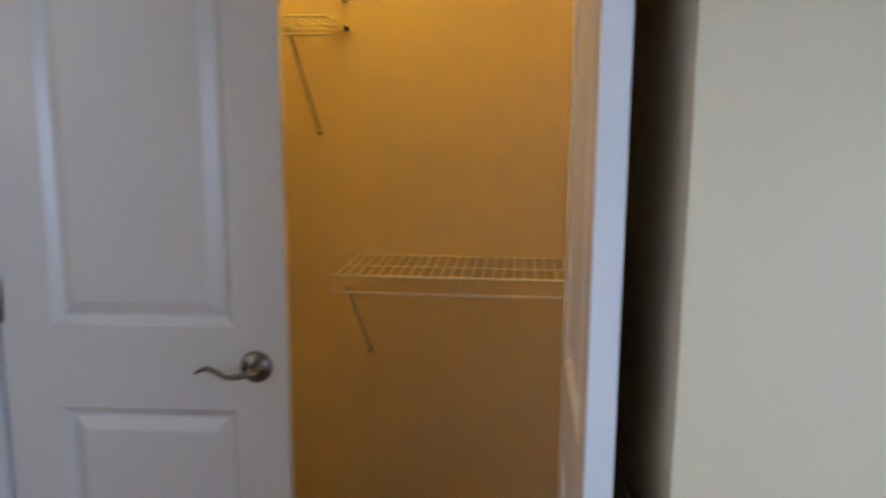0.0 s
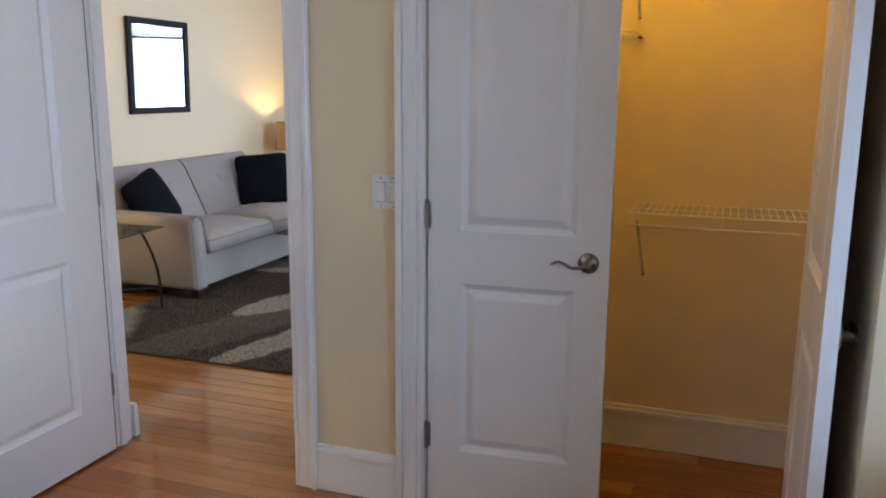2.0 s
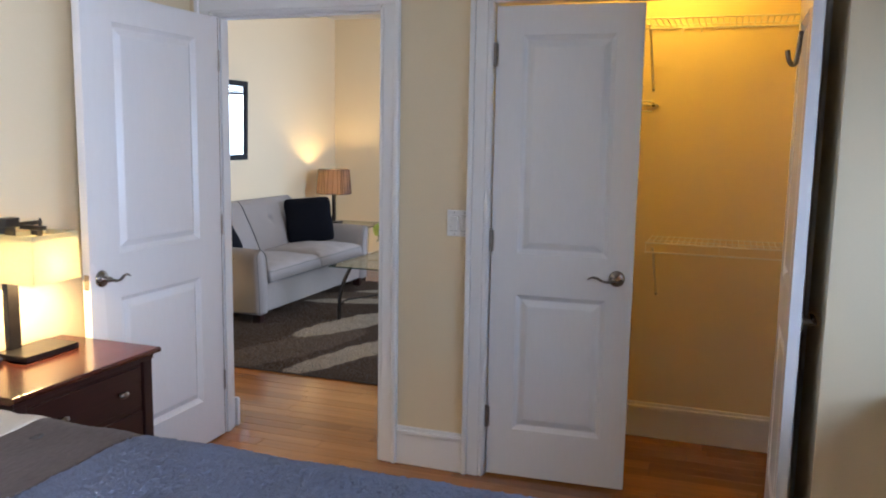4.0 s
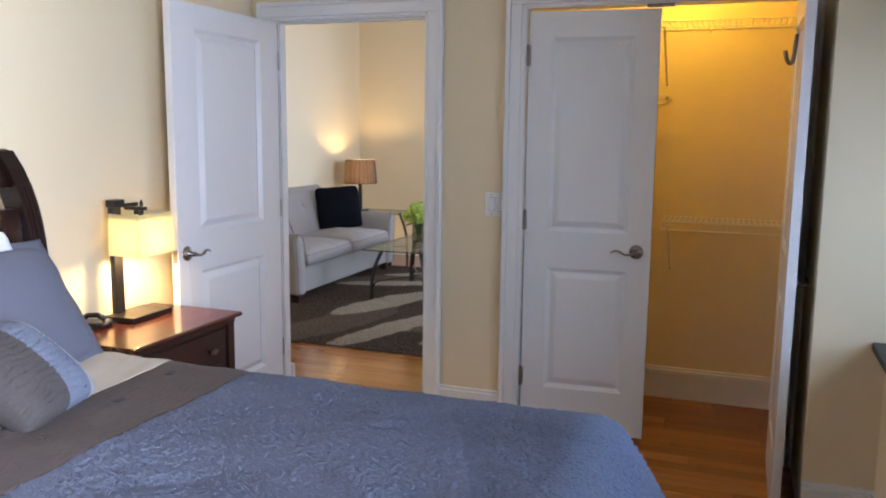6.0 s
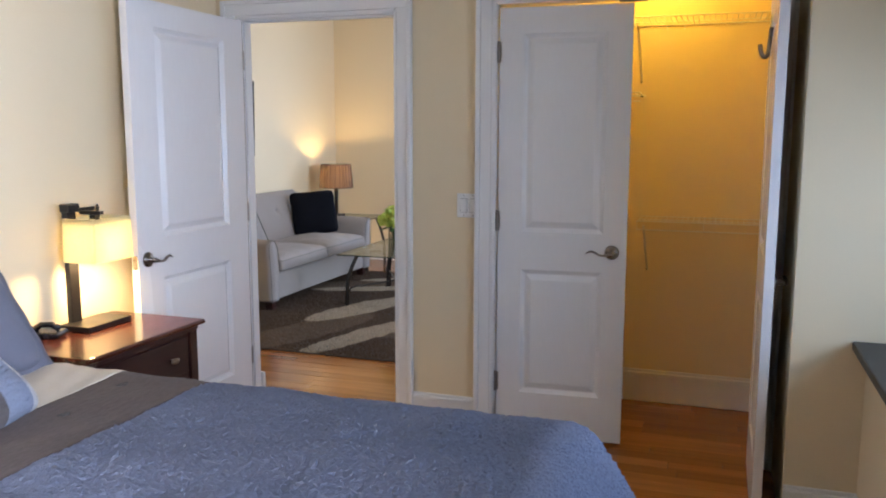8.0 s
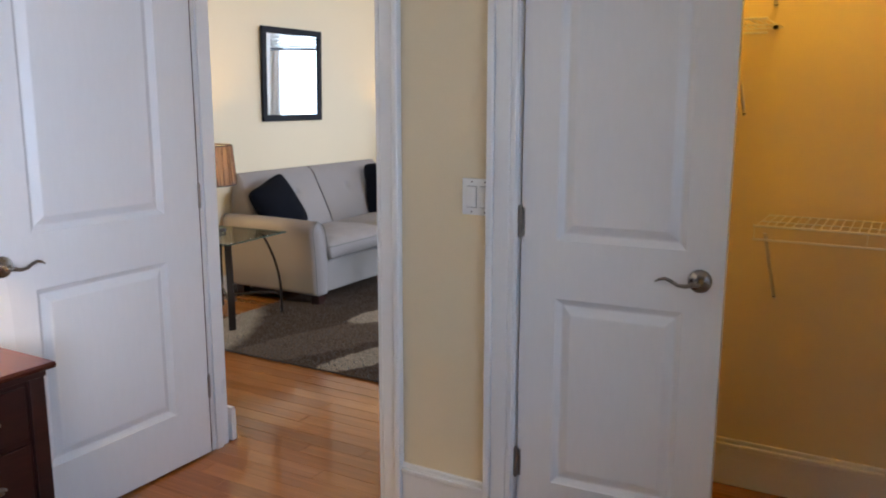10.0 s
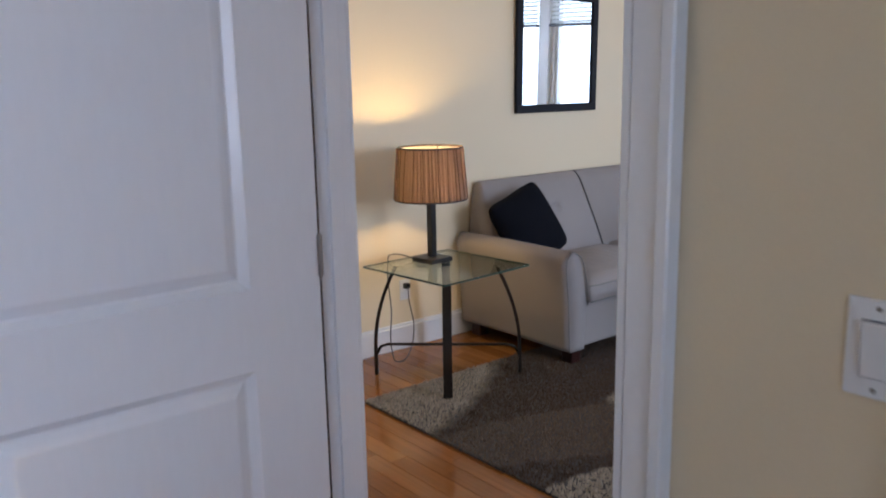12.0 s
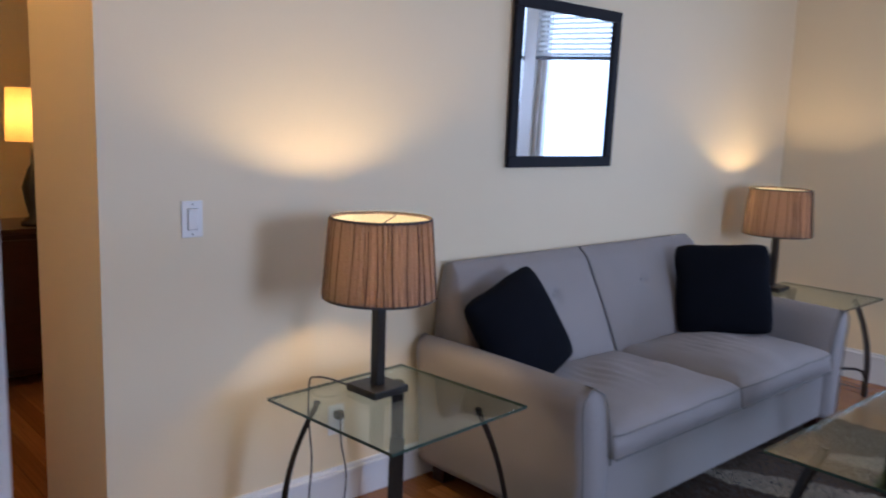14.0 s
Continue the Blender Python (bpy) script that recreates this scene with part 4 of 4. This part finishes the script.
SF = thing("sofa", -3.92, 4.705, 0, 0, "grey upholstered two-seat sofa with tufted back and dark feet", "sofa")
for x, y in ((0.36, -0.90), (0.36, 0.90), (-0.34, -0.90), (-0.34, 0.90)):
    part("foot", boxes([(x - 0.035, x + 0.035, y - 0.035, y + 0.035, 0.0 if x < 0 else 0.012, 0.095)], 0.006), ESPRESSO, SF, "dark wooden foot")
part("base", box(-0.40, 0.405, -0.86, 0.86, 0.09, 0.315, 0.018, seg=3), SOFA, SF)


def sofa_arm(s):
    """An arm, waisted below and rolled out at the top."""
    def at(u, inner):
        z = 0.088 + (0.605 - 0.088) * u
        flare = 0.045 * max(0, (u - 0.35) / 0.65) ** 1.6
        wide = 0.125 + 0.020 * math.sin(math.pi * min(1, u * 1.05))
        top = math.sqrt(max(0.0, 1 - max(0, (u - 0.84) / 0.16) ** 2))
        mid = 0.925 + flare
        return z, s * (mid + (-wide / 2 if inner else wide / 2) * max(0.06, top))
    def sheet(inner):
        def f(u, v):
            z, y = at(u, inner)
            x = -0.41 + 0.835 * v
            soft = 0.012 * (abs(2 * v - 1) ** 12)
            return Vector((x, y - s * soft * (-1 if inner else 1), z + 0.006 * math.sin(v * 3.1)))
        return f
    bm = shell(22, 20, sheet(True), sheet(False))
    part("arm", bm, SOFA, SF, "", True)
    pts = [Vector((0.428, at(k / 16, False)[1], at(k / 16, False)[0])) for k in range(17)] + [Vector((0.428, at(k / 16, True)[1], at(k / 16, True)[0])) for k in range(16, 6, -1)]
    part("arm_piping", tube(pts, 0.003, seg=6), WELT, SF, "grey welt", True)


sofa_arm(-1)
sofa_arm(1)


def seat_cushion(s):
    def top(u, v):
        a, b = 2 * u - 1, 2 * v - 1
        crown = 0.030 * (1 - a * a) * (1 - b * b) + 0.010 * noise.noise((u * 4, v * 5, s * 3.0))
        wr = 0.0045 * math.sin(75 * v + 5 * noise.noise((u * 3, v * 3, 1))) * max(0, 1 - abs(u - 0.45) * 3) * max(0.0, 1 - abs(v - 0.5) * 2.4)
        rnd = 0.035 * max(abs(a) ** 9, abs(b) ** 12)
        return Vector((-0.20 + 0.635 * u - 0.008 * b ** 8 * a, s * 0.423 + 0.420 * b, 0.448 + crown + wr - rnd))
    def bot(u, v):
        a, b = 2 * u - 1, 2 * v - 1
        return Vector((-0.20 + 0.640 * u, s * 0.423 + 0.420 * b, 0.312 + 0.02 * max(abs(a) ** 9, abs(b) ** 12)))
    c = part("seat_cushion", shell(48, 60, top, bot), SOFA, SF, "", True)
    for f, nm in ((top, "piping"), (bot, "piping")):
        pts = [f(1, k / 20) for k in range(21)]
        part(nm, tube([p + Vector((0.002, 0, 0)) for p in pts], 0.003, seg=6), WELT, c, "grey welt", True)


seat_cushion(-1)
seat_cushion(1)


def back_half(s):
    by = -0.345 if s < 0 else 0.305

    def front(u, v):
        z = 0.40 + 0.485 * u
        b = 2 * v - 1
        x = -0.155 - 0.205 * u ** 1.1 + 0.030 * (1 - b ** 6) * math.sin(math.pi * min(1, u * 0.9 + 0.1)) - 0.03 * max(0, (u - 0.88) / 0.12) ** 2
        y = s * 0.4525 + 0.4515 * b
        y -= s * 0.05 * (u ** 3) * (0.5 + 0.5 * b * s)
        y -= (0.025 + 0.035 * u) * (1 - abs(y) / 0.95)
        d2 = ((y - by) / 0.024) ** 2 + ((z - 0.705) / 0.022) ** 2
        x -= 0.026 * math.exp(-d2) + 0.008 * math.exp(-d2 / 9)
        return Vector((x + 0.003 * noise.noise((y * 6, z * 6, 2)), y, z))
    def rear(u, v):
        p = front(u, v)
        return Vector((-0.425, p.y, 0.40 + 0.470 * u))
    c = part("back", shell(40, 56, front, rear), SOFA, SF, "tufted back half", True)
    btn = bmesh.new()
    bmesh.ops.create_uvsphere(btn, u_segments=12, v_segments=8, radius=0.014, matrix=Matrix.Translation(front(0.63, min((k / 100 for k in range(101)), key=lambda q: abs(front(0.63, q).y - by))) + Vector((0.003, 0, 0))) @ Matrix.Diagonal((0.5, 1, 1, 1)))
    part("button", btn, SOFA, c, "", True)
    if s < 0:
        part("centre_seam", tube([front(k / 20, 1) + Vector((0.004, 0.002, 0)) for k in range(21)], 0.0035, seg=6), PIPING, c, "dark welt", True)


back_half(-1)
back_half(1)
pillow("throw_pillow", pose(-4.03, 3.97, 0.64, 0, 0, 90) @ pose(0, 0, 0, -24) @ pose(0, 0, 0, 0, -18), 0.43, 0.43, 0.15, NAVY, "black square throw pillow leaning in the sofa corner", "sofa pillows", category="cushion", seed=8)
pillow("throw_pillow", pose(-3.945, 5.33, 0.672, 0, 0, 37) @ pose(0, 0, 0, -20) @ pose(0, 0, 0, 0, -4), 0.46, 0.45, 0.15, NAVY, "black square throw pillow leaning upright on the sofa", "sofa pillows", category="cushion", seed=9)


def glass_table(name, x, y, rz, sx, sy, h, lift, label, category):
    """A glass top on four bowed metal legs with crossed stretchers."""
    t = thing(name, x, y, lift, rz, label, category, "glass tables")
    top = part("glass_top", boxes([(-sx / 2 + 0.002, sx / 2 - 0.002, -sy / 2 + 0.002, sy / 2 - 0.002, h - 0.010, h)], 0.001), GLASS, t, "clear glass top")
    part("glass_edge", boxes([(-sx / 2, sx / 2, -sy / 2, -sy / 2 + 0.0018, h - 0.0095, h - 0.0005), (-sx / 2, sx / 2, sy / 2 - 0.0018, sy / 2, h - 0.0095, h - 0.0005), (-sx / 2, -sx / 2 + 0.0018, -sy / 2 + 0.002, sy / 2 - 0.002, h - 0.0095, h - 0.0005), (sx / 2 - 0.0018, sx / 2, -sy / 2 + 0.002, sy / 2 - 0.002, h - 0.0095, h - 0.0005)]), GLASS_EDGE, top, "green polished edge")
    knees = []
    for a in (-1, 1):
        for b in (-1, 1):
            fx, fy = a * (sx / 2 - 0.03), b * (sy / 2 - 0.04 if sy < 0.8 else sy / 2 - 0.13)
            d = Vector((a, b, 0)).normalized()
            pts = []
            for k in range(13):
                u = k / 12
                inn = 0.105 * max(0.0, (u - 0.25) / 0.75) ** 2.0
                pts.append(Vector((fx, fy, 0)) - d * inn + Vector((0, 0, u * (h - 0.018))))
            part("leg", tube(pts, 0.021, 0.008, square=True, side=Vector((-b, a, 0)).normalized()), IRON, t)
            part("glide", lathe([(0.011, h - 0.018), (0.011, h - 0.010)], 16, centre=(pts[-1].x, pts[-1].y)), IRON, t)
            knees.append(Vector((fx, fy, 0.155)) - d * 0.004)
    for p, q in ((knees[0], knees[3]), (knees[1], knees[2])):
        dz = Vector((0, 0, 0.0 if p is knees[0] else 0.013))
        part("stretcher", tube([p - Vector((0, 0, 0.05)), p.lerp(q, 0.03) - Vector((0, 0, 0.012)), p.lerp(q, 0.08) + dz, p.lerp(q, 0.5) + dz, p.lerp(q, 0.92) + dz, p.lerp(q, 0.97) - Vector((0, 0, 0.012)), q - Vector((0, 0, 0.05))], 0.0075, seg=8), IRON, t, "", True)
    return t


glass_table("end_table", -3.868, 3.232, 4.0, 0.58, 0.575, 0.558, 0.002, "glass end table with bowed bronze metal legs", "side table")
glass_table("end_table", -3.862, 6.12, 0.0, 0.555, 0.585, 0.558, 0.002, "glass end table with bowed bronze metal legs", "side table")
glass_table("coffee_table", -2.78, 4.62, 0.0, 0.56, 1.18, 0.456, 0.012, "glass coffee table with bowed bronze metal legs on the rug", "coffee table")


def pleated_lamp(x, y, z):
    t = thing("table_lamp", x, y, z, 4, "lit table lamp with pleated taupe drum shade on black stem", "lamp", "sofa lamps")
    part("base", boxes([(-0.072, 0.072, -0.072, 0.072, 0, 0.024)], 0.003), BLACKW, t)
    part("stem", boxes([(-0.017, 0.017, -0.017, 0.017, 0.024, 0.36)], 0.002), BLACKW, t)
    part("socket", lathe([(0.010, 0.36), (0.010, 0.42), (0.015, 0.424), (0.016, 0.452)], 14), IRON, t)
    n, bm = 60, bmesh.new()
    rows = []
    for j in range(7):
        u = j / 6
        r0 = 0.178 - 0.020 * u
        ring = []
        for k in range(n * 2):
            a = math.pi * k / n
            wob = 0.5 + 0.5 * noise.noise((math.cos(a) * 7, math.sin(a) * 7, u * 0.6))
            ring.append(bm.verts.new(((r0 + (0.009 * wob if k % 2 else -0.001)) * math.cos(a + 0.01 * wob), (r0 + (0.009 * wob if k % 2 else -0.001)) * math.sin(a + 0.01 * wob), 0.315 + 0.252 * u)))
        rows.append(ring)
    for r, s in zip(rows, rows[1:]):
        for k in range(2 * n):
            bm.faces.new((r[k], r[(k + 1) % (2 * n)], s[(k + 1) % (2 * n)], s[k]))
    shd = part("shade", bm, PLEAT, t, "pleated taupe drum shade")
    part("lining", lathe([(0.172, 0.320), (0.153, 0.562)], 48, cap=False), LINEN, shd, "ivory inner lining", True)
    # Thin dark strips paint in the shade between the folds.
    for k in range(30):
        a = k * 0.2094 + 0.09 * math.sin(k * 5.1)
        part("crease_shade", tube([((0.1835 - 0.020 * u) * math.cos(a + 0.02 * math.sin(3 * u + k)), (0.1835 - 0.020 * u) * math.sin(a + 0.02 * math.sin(3 * u + k)), 0.317 + 0.248 * u) for u in (0, 0.25, 0.5, 0.75, 1)], 0.0011 + 0.0006 * math.sin(k * 2.3), 0.003, seg=5), CREASE_DARK, shd, "dark strip painting the shade of a crease", True)
    for zz, rr in ((0.315, 0.180), (0.567, 0.160)):
        part("trim", lathe([(rr, zz - 0.004), (rr + 0.003, zz - 0.002), (rr + 0.003, zz + 0.002), (rr, zz + 0.004)], 64, cap=False), PIPING, shd, "dark shade trim", True)
    for a in (0, 120, 240):
        part("spider", tube([(0, 0, 0.545), (0.158 * math.cos(radians(a)), 0.158 * math.sin(radians(a)), 0.560)], 0.002, seg=5), IRON, shd)
    bulb = bmesh.new()
    bmesh.ops.create_uvsphere(bulb, u_segments=16, v_segments=10, radius=0.028, matrix=Matrix.Translation((0, 0, 0.48)))
    part("bulb", bulb, BULB, t, "", True).visible_shadow = False
    return t


pleated_lamp(-3.99, 3.245, 0.560)
pleated_lamp(-4.07, 6.10, 0.560)
t = thing("power_cord", -4.0, 3.24, 0.56, 0, "thin dark lamp cord hanging to the wall socket", "cord")
part("cord", tube(smooth([(-0.06, -0.05, 0.006), (-0.10, -0.10, 0.03), (-0.15, -0.13, 0.03), (-0.185, -0.13, 0.0), (-0.195, -0.125, -0.12), (-0.188, -0.115, -0.28), (-0.196, -0.12, -0.42), (-0.19, -0.11, -0.53), (-0.175, -0.09, -0.554), (-0.15, -0.06, -0.54), (-0.16, -0.02, -0.50), (-0.20, 0.03, -0.46), (-0.225, 0.055, -0.38), (-0.25, 0.05, -0.28), (-0.30, 0.08, -0.22), (-0.325, 0.10, -0.212)]), 0.0032, seg=6), PIPING, t, "", True)

t = thing("wall_mirror", -4.36, 4.532, 1.605, 90, "square wall mirror in a flat black frame", "mirror")
m = 0.048
R = 0.354
t.matrix_world = pose(-4.36, 4.532, 1.605, 0, 0, 90) @ Matrix.Translation((0, -0.007, 0)) @ pose(0, 0, 0, 1.1)
part("frame", boxes([(-R, R, -0.026, -0.002, R - m, R), (-R, R, -0.026, -0.002, -R, -R + m), (-R, -R + m, -0.026, -0.002, -R + m, R - m), (R - m, R, -0.026, -0.002, -R + m, R - m)], 0.004), MIRROR_F, t)
part("mirror_glass", boxes([(-R + m, R - m, -0.014, -0.004, -R + m, R - m)]), MIRROR_M, t, "clear silvered mirror glass")

VS = thing("flower_vase", -2.79, 4.66, 0.468, 20, "square clear glass vase of lime green hydrangeas", "vase")
w = 0.058
vz = part("vase", boxes([(-w, w, -w, -w + 0.006, 0, 0.165), (-w, w, w - 0.006, w, 0, 0.165), (-w, -w + 0.006, -w + 0.006, w - 0.006, 0, 0.165), (w - 0.006, w, -w + 0.006, w - 0.006, 0, 0.165), (-w + 0.006, w - 0.006, -w + 0.006, w - 0.006, 0, 0.014)]), VASE, VS, "thick clear square glass")
rnd = random.Random(3)
heads = [(x * 0.82, y * 0.82, z) for x, y, z in [(-0.09, -0.03, 0.232), (0.09, -0.04, 0.222), (0.0, 0.08, 0.255), (0.01, -0.09, 0.228), (-0.02, -0.01, 0.292), (-0.06, 0.09, 0.225), (0.10, 0.06, 0.245), (0.05, 0.02, 0.278)]]
for hx, hy, hz in heads:
    part("stem", tube([(hx * 0.15, hy * 0.15, 0.016), (hx * 0.3, hy * 0.3, 0.14), (hx, hy, hz)], 0.0045, seg=6), STEM, VS, "", True)
    bm = bmesh.new()
    for k in range(84):
        zc = 1 - 1.6 * (k + 0.5) / 84
        rr, a = math.sqrt(max(0, 1 - zc * zc)), k * 2.399963
        d = Vector((rr * math.cos(a), rr * math.sin(a), zc))
        R2 = 0.066 + rnd.uniform(-0.016, 0.010)
        q = d.to_track_quat("Z", "X").to_matrix().to_4x4()
        mm = Matrix.Translation(Vector((hx, hy, hz)) + d * R2) @ q @ pose(0, 0, 0, rnd.uniform(-42, 42), rnd.uniform(-42, 42), rnd.uniform(0, 90))
        s = rnd.uniform(0.012, 0.019)
        for p in range(4):
            f = mm @ pose(0, 0, 0, 0, 0, 90 * p)
            bm.faces.new([bm.verts.new(f @ Vector(c)) for c in ((0, 0, 0), (s * 0.75, -s * 0.6, 0.003), (s * 1.35, 0, 0.001), (s * 0.75, s * 0.6, 0.003))])
    part("bloom", bm, PETAL, VS, "lime green hydrangea bloom")
for k in range(12):
    a = k * 2.4
    q = 0.010 + 0.022 * (k % 3) / 2
    part("stem", tube([(-q * math.cos(a), -q * math.sin(a), 0.016), (0.4 * q * math.cos(a), 0.4 * q * math.sin(a), 0.09), (1.3 * q * math.cos(a), 1.3 * q * math.sin(a), 0.19)], 0.0052, seg=6), STEM, VS, "", True)
part("water", boxes([(-w + 0.0065, w - 0.0065, -w + 0.0065, w - 0.0065, 0.0145, 0.105)]), WATER, VS, "clear water in the vase").visible_shadow = False
for k in range(7):
    a = k * 0.9
    mm = Matrix.Translation((0.05 * math.cos(a), 0.05 * math.sin(a), 0.165)) @ pose(0, 0, 0, 0, -15, math.degrees(a))
    bm = shell(6, 4, lambda u, v: mm @ Vector((0.085 * u, (v - 0.5) * 0.05 * math.sin(math.pi * min(1, 0.15 + 0.85 * u)), -0.05 * u * u + 0.002)),
               lambda u, v: mm @ Vector((0.085 * u, (v - 0.5) * 0.05 * math.sin(math.pi * min(1, 0.15 + 0.85 * u)), -0.05 * u * u)))
    part("leaf", bm, LEAF, VS, "", True)

# ---- back room ----
CB = thing("sideboard", -6.62, 2.95, 0, 0, "dark wooden sideboard in the back room", "cabinet")
part("top", boxes([(-0.24, 0.24, -0.52, 0.52, 0.80, 0.828)], 0.004), ESPRESSO, CB)
part("body", boxes([(-0.22, 0.21, -0.50, 0.50, 0.06, 0.80)], 0.004), ESPRESSO, CB)
for y0, y1 in ((-0.48, -0.01), (0.01, 0.48)):
    part("door", boxes([(0.211, 0.226, y0, y1, 0.10, 0.77)], 0.003), ESPRESSO, CB)
for y in (-0.46, 0.46):
    part("leg", boxes([(0.16, 0.21, y - 0.025, y + 0.025, 0, 0.06)], 0.003), ESPRESSO, CB)
    part("leg", boxes([(-0.22, -0.17, y - 0.025, y + 0.025, 0, 0.06)], 0.003), ESPRESSO, CB)
t = thing("table_lamp", -6.50, 2.93, 0.828, 0, "lit lamp with amber drum shade on dark turned base", "lamp")
part("base", lathe([(0.07, 0), (0.07, 0.02), (0.03, 0.05), (0.05, 0.13), (0.06, 0.2), (0.03, 0.29), (0.012, 0.32), (0.012, 0.46)], 24), BLACKW, t, "", True)
part("shade", lathe([(0.125, 0.433), (0.115, 0.70)], 40, cap=False), AMBER, t, "glowing amber drum shade", True)

# ---- floor boards ----
structure("floor", [(-7.32, 1.3, -5.32, 7.4, -0.12, -0.012)], SUB_AND_GAP, "warm oak strip floor", "floor")
FLOOR = bpy.data.objects["floor"]
rb = random.Random(11)
shared = {}
far = []
PW = 0.083
rows = int((7.35 + 5.2) / PW)
count = 0
for r in range(rows):
    y = -5.2 + r * PW
    x = -7.2 + rb.uniform(-1.0, 0)
    while x < 1.3:
        L = rb.choice((0.4, 0.6, 0.8, 1.0, 1.2, 1.5))
        a, b = max(x, -7.2), min(x + L, 1.3)
        x += L
        if b - a < 0.05:
            continue
        near = 1.55 < y < 3.2 and b > -4.4 and a < 0.3 or (-0.2 < y < 1.56 and b > -0.9 and a < 0.45)
        if near and count < 300:
            key = round(b - a, 3)
            if key not in shared:
                bm = boxes([(0.0006, b - a - 0.0006, 0.0007, PW - 0.0007, -0.012, 0.0)], 0.0012)
                for fc in list(bm.faces):
                    if fc.normal.z < -0.9:
                        bm.faces.remove(fc)
                me = bpy.data.meshes.new("plank")
                bm.to_mesh(me)
                bm.free()
                me.materials.append(OAK)
                shared[key] = me
            p = new("plank", shared[key])
            p.parent = FLOOR
            p.location = (a, y, rb.uniform(-0.0006, 0.0))
            count += 1
        else:
            far.append((a + 0.0007, b - 0.0007, y + 0.0007, y + PW - 0.0007, rb.uniform(-0.0006, 0)))
vs, fs = [], []
for a, b, c, d, z in far:
    k = len(vs)
    vs += [(a, c, -0.012), (b, c, -0.012), (b, d, -0.012), (a, d, -0.012), (a, c, z), (b, c, z), (b, d, z), (a, d, z)]
    fs += [(k + 4, k + 5, k + 6, k + 7), (k, k + 1, k + 5, k + 4), (k + 1, k + 2, k + 6, k + 5), (k + 2, k + 3, k + 7, k + 6), (k + 3, k, k + 4, k + 7)]
me = bpy.data.meshes.new("plank_field")
me.from_pydata(vs, [], fs)
me.materials.append(OAK_ISLE)
ob = new("plank_field", me)
ob.parent = FLOOR
tagged(ob, "oak floor boards", kind="stuff")
